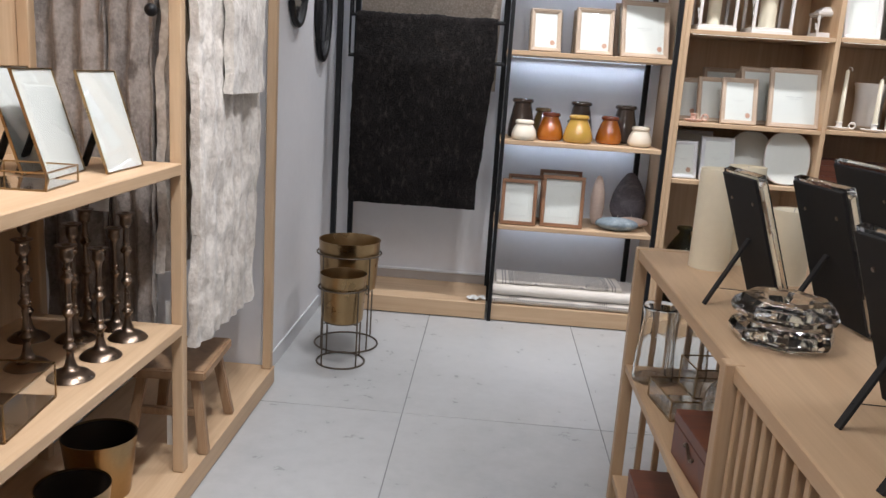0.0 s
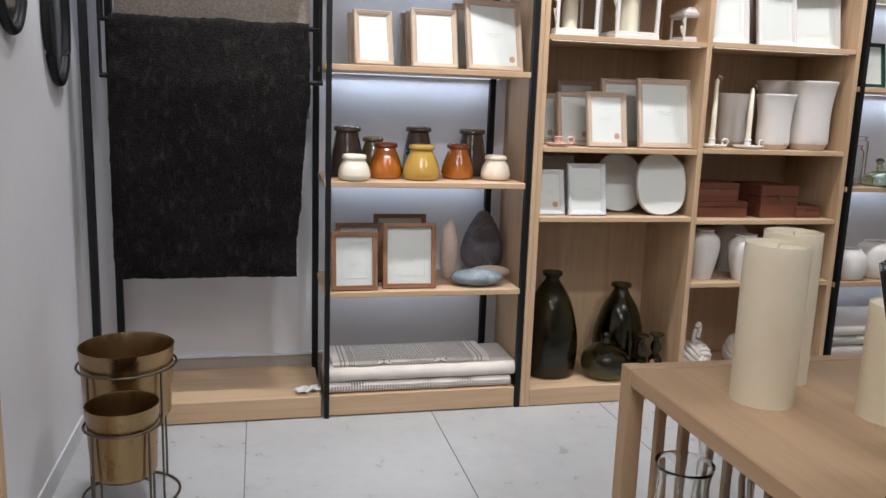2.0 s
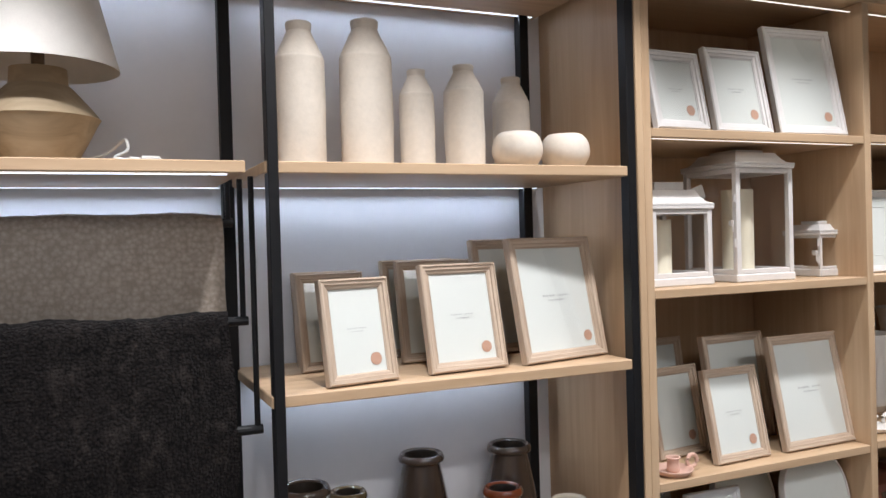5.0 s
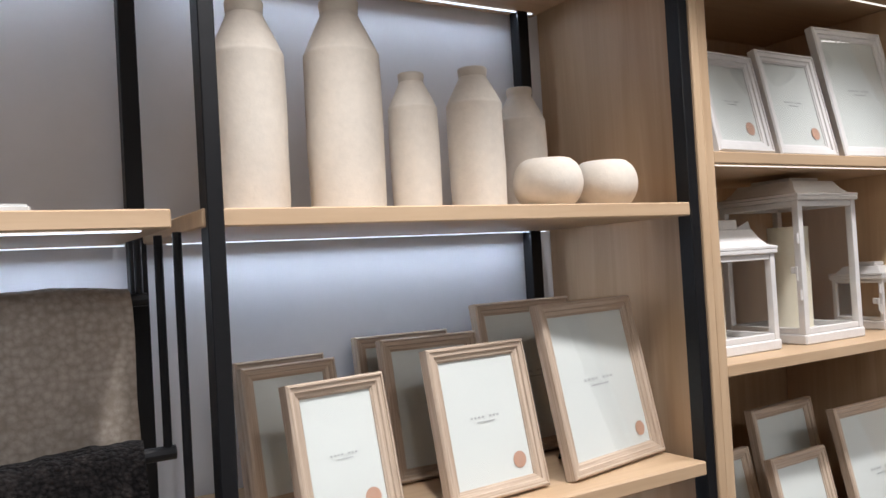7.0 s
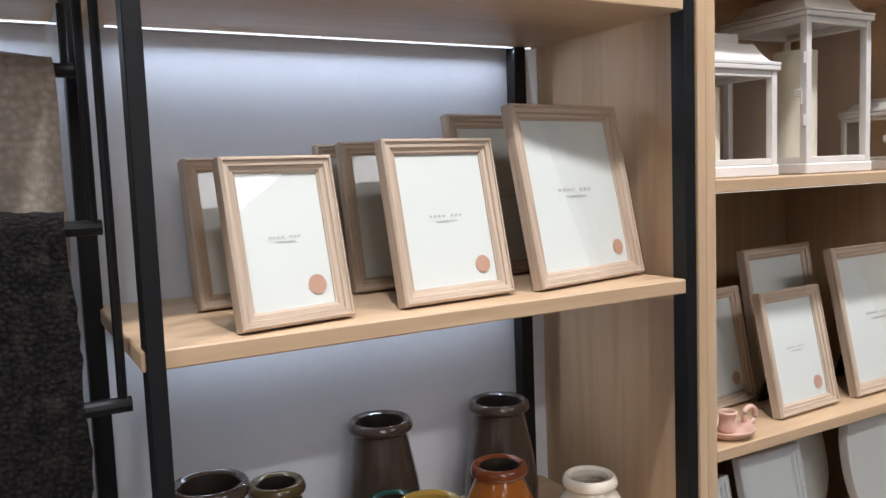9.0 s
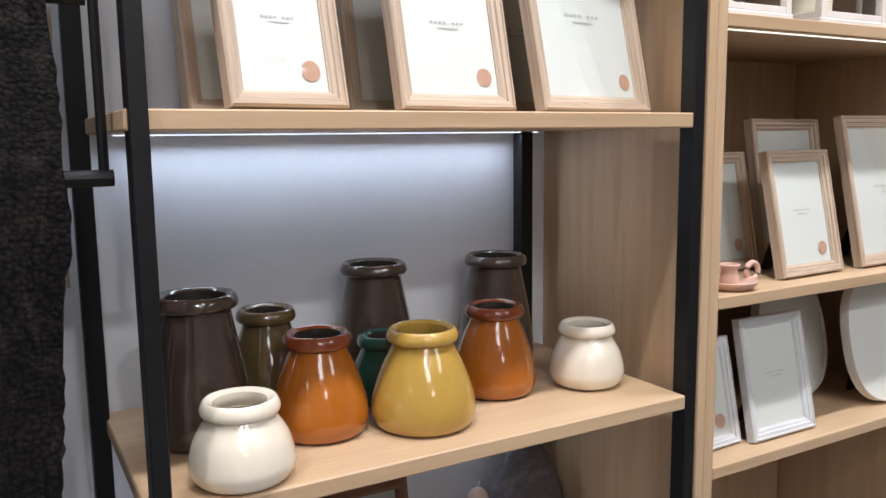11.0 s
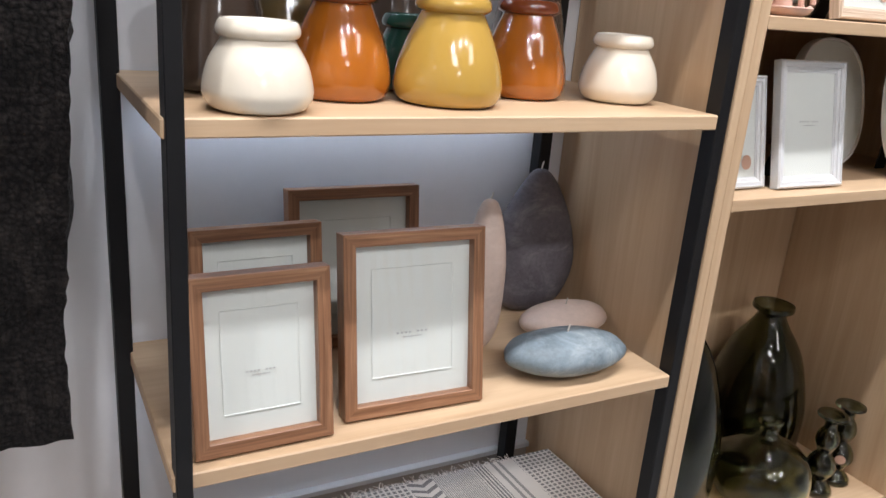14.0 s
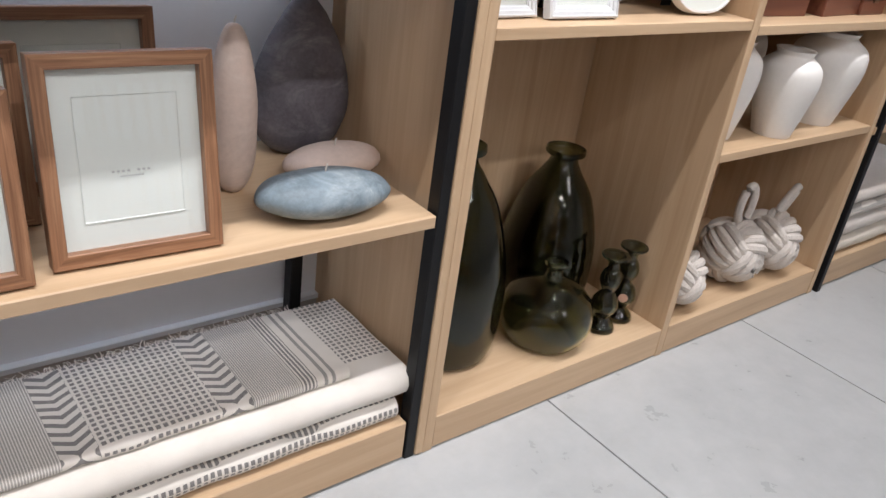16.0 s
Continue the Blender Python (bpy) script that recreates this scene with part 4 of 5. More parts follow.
def lantern(x, y, z, w, body, rise, cap, yaw, candle_h=0.0, candle_r=0.03, candle_x=0.0):
    """A square lantern whose front stands at y: plinth, posts, a hinged glass door, a concave roof with a flat cap."""
    a = w / 2
    u = thing("lantern", "white painted metal candle lantern with glass panes", "lantern", "white lanterns", pose(x, y + a, z, 0, 0, yaw), exact=True)
    t = w * 0.075
    foot = 0.022
    part("base", box(-a - 0.003, a + 0.003, -a - 0.003, a + 0.003, 0, foot, 0.003), WHITE_PAINT, u)
    part("collar", box(-a - 0.005, a + 0.005, -a - 0.005, a + 0.005, body - 0.010, body, 0.002), WHITE_PAINT, u)
    for sx in (-1, 1):
        for sy in (-1, 1):
            cx, cy = sx * (a - t / 2), sy * (a - t / 2)
            part("post", box(cx - t / 2, cx + t / 2, cy - t / 2, cy + t / 2, foot, body - 0.010, 0.001), WHITE_PAINT, u)
    for k in range(4):
        m = Matrix.Rotation(radians(90 * k), 4, "Z")
        for zz in (foot + 0.0005, body - 0.0105 - t * 0.8):
            o = part("crossbar", box(-a + t, a - t, -a + 0.001, -a + t - 0.001, zz, zz + t * 0.8, 0.001), WHITE_PAINT, u)
            o.matrix_basis = m
        o = part("pane", box(-a + t, a - t, -a + t * 0.5, -a + t * 0.5 + 0.002, foot + t * 0.8, body - 0.011 - t * 0.8, 0), PANE, u, "clear glass pane")
        o.visible_shadow = False
        o.matrix_basis = m
    bm = bmesh.new()
    levels = [(a + 0.005, body + 0.0005), (a + 0.005, body + 0.005), (a * 0.90, body + rise * 0.24), (a * 0.80, body + rise * 0.55), (a * 0.73, body + rise * 0.85), (a * 0.70, body + rise)]
    rings = [[bm.verts.new((sx * q, sy * q, s)) for sx, sy in ((-1, -1), (1, -1), (1, 1), (-1, 1))] for q, s in levels]
    for r0, r1 in zip(rings, rings[1:]):
        for k in range(4):
            bm.faces.new((r0[k], r0[(k + 1) % 4], r1[(k + 1) % 4], r1[k]))
    bm.faces.new(rings[-1])
    roof = part("roof", bm, WHITE_PAINT, u)
    part("cap", box(-a * 0.5, a * 0.5, -a * 0.5, a * 0.5, body + rise + 0.0005, body + rise + cap, 0.002), WHITE_PAINT, roof)
    for zz in (0.30, 0.68):
        part("hinge", tube([(-a - 0.003, -a + 0.004, body * zz), (-a - 0.003, -a + 0.004, body * zz + 0.022)], 0.003, 8), WHITE_PAINT, u)
    latch = part("latch", box(-a - 0.010, -a - 0.0005, -a + 0.008, -a + 0.020, body * 0.48, body * 0.48 + 0.014, 0.001), WHITE_PAINT, u, "small white latch")
    part("hook", tube([(-a - 0.008, -a + 0.006, body * 0.49 + 0.02 * math.sin(q)) for q in (-1.2, -0.6, 0.0, 0.5)] + [(-a - 0.014, -a + 0.004, body * 0.49 + 0.012)], 0.002, 6), WHITE_PAINT, latch)
    if candle_h:
        c = thing("pillar_candle", "ivory pillar candle inside a lantern", "candle", "lantern candles", pose(x + candle_x, y + a, z + foot), exact=True)
        wax = part("wax", lathe(smooth_profile([(0, 0), (candle_r, 0), (candle_r, 0.004), (candle_r, candle_h - 0.004), (candle_r - 0.003, candle_h), (0, candle_h - 0.003)], 3), 32), WAX, c, "", True)
        part("wick", tube([(0, 0, candle_h - 0.004), (0.001, 0, candle_h + 0.008)], 0.0012, 6), WICK, wax, "cotton wick")
    return u


lantern(1.166, 4.434, W[3], 0.196, 0.209, 0.042, 0.022, 0, 0.145, 0.034)
tall = lantern(1.4475, 4.430, W[3], 0.206, 0.318, 0.036, 0.009, 0, 0.220, 0.043)
lantern(1.752, 4.462, W[3], 0.128, 0.130, 0.022, 0.010, 0)
part("price_tag", box(-0.06, -0.015, 0.02, 0.021, 0.235, 0.275, 0), PLASTIC, tall, "white paper price tag").matrix_basis = pose(0, 0, 0.02, 0, -20, 0)

# ---- compartment ceramics ----


def candle_dish(x, y, z, mat, label, r=0.055, stick=0.0):
    c = thing("chamberstick", label, "candle holder", "", pose(x, y, z))
    part("dish", lathe(smooth_profile([(0, 0), (r * 0.7, 0), (r, 0.012), (r * 1.0, 0.016), (r * 0.9, 0.014), (r * 0.6, 0.006), (0, 0.006)], 4), 32), mat, c, "", True)
    part("socket", lathe(smooth_profile([(0.011, 0.004), (0.016, 0.012), (0.014, 0.035), (0.019, 0.042), (0.013, 0.043), (0.011, 0.03)], 4), 24), mat, c, "", True)
    part("handle", tube([(r + 0.011 + 0.015 * math.cos(q), 0, 0.026 + 0.015 * math.sin(q)) for q in np.linspace(0, 2 * math.pi, 20)[:-1]], 0.005, 8, True), mat, c, "ring handle", True)
    if stick:
        t = thing("taper_candle", "white taper candle standing in a holder", "candle", "taper candles", pose(x, y, z + 0.03))
        pts = [(0, 0, 0), (0, 0, stick * 0.5), (0.002, 0, stick)]
        part("wax", lathe([(0, 0), (0.0125, 0), (0.0095, stick), (0.004, stick + 0.008), (0, stick + 0.008)], 16), WAX, t, "", True)
        part("wick", tube([(0, 0, stick + 0.006), (0.006, 0, stick + 0.022), (0.020, 0, stick + 0.018), (0.024, 0, stick + 0.004)], 0.002, 6), WICK, t)


candle_dish(1.080, 4.415, W[2], PINK_CLAY, "pink ceramic chamberstick with a ring handle", 0.048)
candle_dish(1.860, 4.46, V[3], WHITE_CLAY, "white ceramic chamberstick with a ring handle", 0.055, 0.27)
candle_dish(2.035, 4.44, V[3], WHITE_CLAY, "white ceramic chamberstick with a ring handle", 0.062, 0.235)


def beaker(x, y, h, r, tilt=0.0):
    b = thing("stoneware_beaker", "tall white stoneware beaker vase with a raw clay foot", "vase", "white beakers", pose(x, y, V[3]))
    part("body", lathe(smooth_profile([(r * 0.80, h * 0.10), (r * 0.84, h * 0.14), (r * 0.84, h * 0.55), (r * 0.92, h * 0.85), (r * 1.02, h), (r * 0.97, h), (r * 0.86, h * 0.85), (r * 0.78, h * 0.5), (r * 0.75, h * 0.16)], 4), 36, 0.02, seed=x), WHITE_CLAY, b, "", True)
    part("foot", lathe(smooth_profile([(0, 0), (r * 0.62, 0), (r * 0.72, h * 0.03), (r * 0.80, h * 0.10), (r * 0.7, h * 0.12), (0, h * 0.12)], 3), 36, 0.02, seed=x), RAW_CLAY, b, "raw clay foot", True)


beaker(2.085, 4.66, 0.245, 0.085)
beaker(2.185, 4.47, 0.245, 0.088)
beaker(2.335, 4.67, 0.312, 0.102)
beaker(2.382, 4.48, 0.308, 0.108)

for x, y, w, h, yaw, lab in ((1.455, 4.52, 0.225, 0.265, 2, "oval white frame leaning at the back of a compartment"), (1.610, 4.405, 0.232, 0.278, -3, "oval white frame leaning in a compartment")):
    p = thing("oval_frame", lab, "photo frame", "oval frames", pose(x, y, W[1], 0, 0, yaw) @ pose(0, 0.012, 0.003, -12))
    def ovalish(k, s):
        q = 2 * math.pi * k / 64
        e = 0.80
        return Vector((math.copysign(abs(math.cos(q)) ** e, math.cos(q)) * w / 2 * s, 0, h / 2 + math.copysign(abs(math.sin(q)) ** e, math.sin(q)) * h / 2 * s))
    bm = bmesh.new()
    rings = [[bm.verts.new(ovalish(k, s) + Vector((0, yy, 0)) + Vector((0, 0, 0))) for k in range(64)] for s, yy in ((0.93, 0.012), (1.0, 0.010), (1.0, -0.006), (0.985, -0.010), (0.955, -0.010), (0.95, -0.006))]
    for a, b in zip(rings, rings[1:]):
        for k in range(64):
            bm.faces.new((a[k], a[(k + 1) % 64], b[(k + 1) % 64], b[k]))
    bm.faces.new(rings[0])
    part("rim", bm, WHITE_PAINT, p, "white rim", True)
    bm = bmesh.new()
    bm.faces.new([bm.verts.new(ovalish(k, 0.952) + Vector((0, -0.0065, 0))) for k in range(64)])
    part("insert", bm, PAPER, p, "white glossy face")
    part("easel_leg", box(-0.015, 0.015, 0.012, 0.016, 0.0, h * 0.7, 0.001), BLACKCARD, p, "black easel leg").matrix_basis = pose(0, 0.080, 0.012, 16)


def wooden_box(x, y, z, w, d, h, yaw, label):
    b = thing("wooden_box", label, "box", "wooden boxes", pose(x, y, z, 0, 0, yaw))
    part("body", box(-w / 2, w / 2, 0, d, 0, h * 0.66, 0.002), BOXWOOD, b)
    lid = part("lid", box(-w / 2 - 0.001, w / 2 + 0.001, -0.001, d + 0.001, h * 0.675, h, 0.002), BOXWOOD, b)
    part("clasp", box(-0.014, 0.014, -0.004, 0, h * 0.56, h * 0.72, 0.001), BRONZE, lid, "dark metal clasp")


wooden_box(1.925, 4.44, V[2], 0.275, 0.20, 0.074, -3, "flat reddish brown wooden box under another box")
wooden_box(1.900, 4.45, V[2] + 0.075, 0.235, 0.18, 0.085, -2, "reddish brown wooden box stacked on a box")
wooden_box(2.235, 4.43, V[2], 0.205, 0.22, 0.150, 4, "tall reddish brown wooden box in a compartment")
wooden_box(2.400, 4.43, V[2], 0.135, 0.18, 0.056, 2, "small reddish brown wooden box in a compartment")

JAR = [(0.62, 0.01), (0.72, 0.15), (0.92, 0.45), (1.0, 0.66), (0.92, 0.82), (0.62, 0.92), (0.56, 0.95), (0.62, 1.0)]


def white_jar(x, y, h, r):
    v = thing("stoneware_vase", "white stoneware vase with a narrow neck", "vase", "white stoneware vases", pose(x, y, V[1]))
    p = smooth_profile([(0, 0), (r * 0.55, 0)] + [(r * a, h * b) for a, b in JAR] + [(r * 0.52, h * 0.99), (r * 0.48, h * 0.93)], 5)
    part("body", lathe(p, 40, 0.01, seed=x), WHITE_CLAY, v, "", True)


white_jar(1.880, 4.48, 0.235, 0.075)
white_jar(2.120, 4.64, 0.250, 0.090)
white_jar(2.075, 4.43, 0.215, 0.078)
white_jar(2.335, 4.47, 0.245, 0.098)


def rope_knot(x, y, r, yaw, droop):
    k = thing("rope_doorstop", "round knotted cream cotton rope doorstop with a loop", "doorstop", "rope knots", pose(x, y, V[0], 0, 0, yaw))
    bm = bmesh.new()
    bmesh.ops.create_icosphere(bm, subdivisions=2, radius=r * 0.86, matrix=Matrix.Translation((0, 0, r)))
    tr = r * 0.15
    for face in range(6):
        ax, s = face // 2, 1 if face % 2 else -1
        for j in range(5):
            v = (j - 2) / 2.45
            pts = []
            for i in range(11):
                u = -0.98 + 1.96 * i / 10
                c = [0, 0, 0]
                c[ax], c[(ax + 1) % 3], c[(ax + 2) % 3] = s, math.tan(u * 0.78), math.tan(v * 0.78)
                bulge = 1.0 - 0.16 * abs(u) ** 3
                pts.append(Vector(c).normalized() * (r - tr * 0.85) * bulge * 1.04)
            q = Euler((0.5, 0.35, 0.2)).to_matrix()
            tube([q @ p + Vector((0, 0, r)) for p in pts], tr, 8, False, bm)
    part("rope_ball", bm, ROPE, k, "", True)
    lp = []
    for i in range(25):
        a = math.pi * 2 * i / 24
        wid = r * 0.25 * (1 - droop * 0.6)
        lp.append((wid * math.sin(a) + droop * (r * 0.55) * (1 - math.cos(a)), 0.0, 2 * r - 0.012 + (r * 0.62 - droop * r * 0.25) * (1 - math.cos(a))))
    part("loop", tube(lp, r * 0.12, 10), ROPE, k, "rope loop handle", True)


rope_knot(1.868, 4.455, 0.082, 20, 0.2)
rope_knot(2.150, 4.47, 0.094, -10, 0.05)
rope_knot(2.338, 4.465, 0.092, 0, 0.75)

# ---- green glass ----


def glass_body(name, x, y, z, profile, mat, label, category="vase", group="green glass", seg=44, wob=0.015, thick=0.004):
    g = thing(name, label, category, group, pose(x, y, z))
    outer = smooth_profile(profile, 6)
    inner = [(max(r - thick, 0.0), max(s, profile[0][1] + 0.008)) for r, s in reversed(outer)]
    o = part("body", lathe(outer + inner[1:], seg, wob, seed=x), mat, g, "", True)
    return g


def bottle_profile(r, h, nr):
    return [(0, 0), (r * 0.75, 0), (r * 0.93, h * 0.04), (r, h * 0.20), (r * 0.97, h * 0.42), (r * 0.72, h * 0.70), (r * 0.40, h * 0.86), (nr, h * 0.92), (nr, h * 0.95), (nr * 1.35, h * 0.97), (nr * 1.35, h)]


glass_body("glass_bottle", 1.160, 4.585, W[0], bottle_profile(0.134, 0.485, 0.034), GREEN_GLASS, "large dark green glass bottle vase in an oak compartment")
glass_body("glass_bottle", 1.555, 4.655, W[0], bottle_profile(0.122, 0.405, 0.036), GREEN_GLASS, "large dark green glass bottle vase near the back panel")
glass_body("glass_flask", 1.415, 4.490, W[0], [(0, 0), (0.07, 0), (0.098, 0.02), (0.112, 0.065), (0.098, 0.115), (0.055, 0.15), (0.024, 0.165), (0.019, 0.185), (0.027, 0.198), (0.026, 0.205)], FLASK_GLASS, "round green glass flask with a short neck")
for x, y in ((1.582, 4.450), (1.668, 4.465)):
    glass_body("glass_candlestick", x, y, W[0], [(0, 0), (0.034, 0), (0.036, 0.012), (0.022, 0.03), (0.020, 0.04), (0.033, 0.062), (0.030, 0.085), (0.017, 0.105), (0.017, 0.112), (0.026, 0.135), (0.022, 0.158), (0.014, 0.172), (0.018, 0.188), (0.034, 0.2), (0.033, 0.206)], GREEN_GLASS, "dark green bubbled glass candlestick", "candlestick", "green candlesticks", 28, 0.0, 0.009)
b2 = bmesh.new()
bmesh.ops.create_circle(b2, cap_ends=True, segments=20, radius=0.012, matrix=Matrix.Rotation(radians(90), 4, "X"))
dot = part("price_sticker", b2, STICKER, None)
dot.matrix_basis = pose(1.660, 4.440, W[0] + 0.078, 0, 0, -49)
tagged(dot, "round pale sticker on a green glass candlestick", "sticker")

# jars in the far bay
glass_body("glass_jar", 2.64, 4.47, SH[2], [(0, 0), (0.04, 0), (0.05, 0.01), (0.052, 0.12), (0.05, 0.16), (0.04, 0.175), (0.045, 0.19)], CLEAR_GLASS, "clear glass jar with a wide mouth", "jar", "clear glass")
glass_body("glass_jar", 2.74, 4.58, SH[2], [(0, 0), (0.05, 0), (0.06, 0.01), (0.062, 0.14), (0.06, 0.20), (0.05, 0.215), (0.055, 0.23)], CLEAR_GLASS, "tall clear glass jar", "jar", "clear glass")
glass_body("glass_flask", 2.77, 4.43, SH[2], [(0, 0), (0.06, 0), (0.075, 0.015), (0.06, 0.05), (0.02, 0.075), (0.013, 0.09), (0.013, 0.11), (0.02, 0.118), (0.013, 0.13), (0.0, 0.135)], PALE_GREEN_GLASS, "pale green glass bottle with a low round body")
v = thing("ceramic_bowl", "cream ceramic vase on a far oak shelf", "vase", "", pose(2.68, 4.45, SH[1]))
part("body", lathe(smooth_profile([(0, 0), (0.06, 0), (0.085, 0.05), (0.08, 0.11), (0.055, 0.14), (0.05, 0.15), (0.045, 0.14)], 5), 36), WHITE_CLAY, v, "", True)
v = thing("ceramic_bowl", "cream ceramic vase on a far oak shelf", "vase", "", pose(2.86, 4.48, SH[1]))
part("body", lathe(smooth_profile([(0, 0), (0.07, 0), (0.10, 0.06), (0.09, 0.14), (0.06, 0.17), (0.055, 0.18), (0.05, 0.17)], 5), 36), WHITE_CLAY, v, "", True)

# ---- brass planters ----


def planter(x, y, r, top, pot_h, rim_h):
    p = thing("planter", "aged brass planter pot in a round wire stand", "planter", "brass planters", pose(x, y, 0))
    b = top - pot_h
    pot = part("pot", lathe([(0, b), (r * 0.86, b), (r * 0.90, b + 0.006), (r * 0.90, b + 0.012), (r, top - 0.003), (r * 1.008, top), (r * 0.985, top), (r * 0.965, top - 0.01), (r * 0.87, b + 0.012), (0, b + 0.008)], 64, 0.004), BRASS, p, "brushed aged brass pot", True)
    q = r * 1.045
    hoop = part("hoop", tube(circle(q, rim_h, 48), 0.0042, 8, True), WIRE, p, "wire hoop", True)
    part("foot_ring", tube(circle(q, 0.005, 48), 0.0045, 8, True), WIRE, p, "wire foot ring", True)
    for k in range(4):
        a = math.pi / 2 * k + 0.85
        part("leg", tube([(q * math.cos(a), q * math.sin(a), 0.005), (q * math.cos(a), q * math.sin(a), rim_h)], 0.0038, 8), WIRE, hoop, "wire leg", True)
    part("support_ring", tube(circle(r * 0.80, b - 0.004, 40), 0.0035, 6, True), WIRE, p, "", True)
    for k in range(4):
        a = math.pi / 2 * k + 0.85
        part("strut", tube([(q * math.cos(a), q * math.sin(a), b - 0.004), (r * 0.8 * math.cos(a), r * 0.8 * math.sin(a), b - 0.004)], 0.003, 6), WIRE, p)


planter(-0.618, 3.795, 0.150, 0.535, 0.240, 0.470)
planter(-0.596, 3.535, 0.107, 0.430, 0.220, 0.365)

# ---- round mirrors on the pier ----
for y, z in ((4.20, 1.62), (3.66, 1.76)):
    m = thing("wall_mirror", "oval wall mirror with a thin dark frame", "mirror", "pier mirrors", pose(LEFT, y, z))
    ring = [(0.016, 0.15 * math.cos(q), 0.235 * math.sin(q)) for q in np.linspace(0, 2 * math.pi, 57)[:-1]]
    part("frame", tube(ring, 0.015, 10, True), BLACK, m, "dark frame", True)
    bm = bmesh.new()
    a = [bm.verts.new((0.014, p[1], p[2])) for p in ring]
    b = [bm.verts.new((0.001, p[1], p[2])) for p in ring]
    bm.faces.new(a)
    bm.faces.new(b)
    for k in range(56):
        bm.faces.new((a[k], a[(k + 1) % 56], b[(k + 1) % 56], b[k]))
    part("mirror_glass", bm, MIRROR, m, "mirror glass")

# ---- oak shelving beside the entrance, with fur throws ----
side = thing("side_shelving", "low open oak shelving with square posts and a long base", "shelving", "", pose(LEFT, 0, 0))
part("base", box(-0.450, 0.060, -0.6, 3.215, 0.004, 0.078, 0.002), OAK_Y, side)
part("shelf", box(-0.44, 0.035, -0.6, 2.255, 1.022, 1.056, 0.003), OAK_Y, side)
part("shelf", box(-0.44, 0.035, -0.6, 2.255, 0.535, 0.568, 0.003), OAK_Y, side)
part("back_panel", box(-0.447, -0.441, -0.6, 2.30, 0.079, 2.75, 0), OAK_Z, side, "oak back panel")
for px, py in ((-0.002, 2.257), (-0.44, 2.257), (-0.44, 1.2), (0.020, 3.165)):
    part("post", box(px, px + 0.036, py, py + 0.036, 0.079, 2.75, 0.003), OAK_Z, side)
part("rail", tube([(0.005, 2.29, 1.62), (0.005, 3.17, 1.62)], 0.012, 12), BLACK, side, "black hanging rail")
part("rail", tube([(-0.44, 2.37, 1.80), (-0.04, 2.37, 1.80)], 0.012, 12), BLACK, side, "black hanging rail")
part("rail_knob", lathe(smooth_profile([(0, 0), (0.014, 0.004), (0.018, 0.02), (0.012, 0.032), (0, 0.036)], 3), 16), BLACK, side, "black knob", True).matrix_basis = pose(-0.035, 2.24, 1.475, 90)
tagged(part("fur_throw", sheet(drape([(-0.95, 0.70), (-0.925, 1.60), (-0.90, 1.637), (-0.875, 1.645), (-0.85, 1.63), (-0.838, 1.45), (-0.835, 1.0), (-0.845, 0.47)]), (2.33, 2.93), 0.028, 0.012, 9, 3.0, 90, 1, 0.006, 7), PALE_FUR, None, "", True), "pale ribbed faux fur throw hanging from a rail", "throw")
tagged(part("fur_throw", sheet(drape([(-0.86, 1.30), (-0.85, 1.655), (-0.835, 1.665), (-0.815, 1.655), (-0.80, 1.50), (-0.805, 1.25)]), (2.52, 2.86), 0.030, 0.012, 9, 8.0, 60, 1), PALE_FUR, None, "", True), "folded pale faux fur throw over the hanging one", "throw")
for k, (xa, xb, zb) in enumerate(((-1.30, -1.10, 0.50), (-1.12, -0.965, 0.44))):
    tagged(part("fur_throw", sheet(drape([(2.42, 0.8), (2.40, 1.80), (2.37, 1.826), (2.345, 1.80), (2.33, 1.2), (2.335, zb)]), (xa, xb), 0.028, 0.012, 8, 5.0 + k, 60, 0, 0.016, 2.5), GREY_FUR, None, "", True), "grey brown faux fur throw hanging in soft pleats", "throw")
tag = thing("hang_tag", "white paper hang tag on the fur throws", "tag", "", pose(-1.12, 2.40, 0.98))
part("card", box(-0.03, 0.03, -0.001, 0.001, -0.09, 0.0, 0), PLASTIC, tag)
for z in (0.52, 0.14):
    tag = thing("hang_tag", "narrow white paper tag behind the shelf post", "tag", "", pose(-0.915, 2.42, z))
    part("card", box(-0.012, 0.012, -0.001, 0.001, 0, 0.10, 0), PLASTIC, tag)

stool = thing("stool", "small rustic wooden stool with splayed legs", "stool", "", pose(-0.97, 2.66, 0.079, 0, 0, 4))
part("seat", box(-0.13, 0.13, -0.17, 0.17, 0.255, 0.29, 0.006), STOOL_WOOD, stool)
for sx in (-1, 1):
    for sy in (-1, 1):
        b2 = bmesh.new()
        box(-0.016, 0.016, -0.016, 0.016, 0, 0.262, 0.004, b2)
        for v in b2.verts:
            k = 1 - v.co.z / 0.262
            v.co += Vector((sx * (0.085 + 0.04 * k), sy * (0.12 + 0.04 * k), 0))
        part("leg", b2, STOOL_WOOD, stool)
part("stretcher", box(-0.10, 0.10, -0.145, -0.12, 0.12, 0.145, 0.004), STOOL_WOOD, stool)


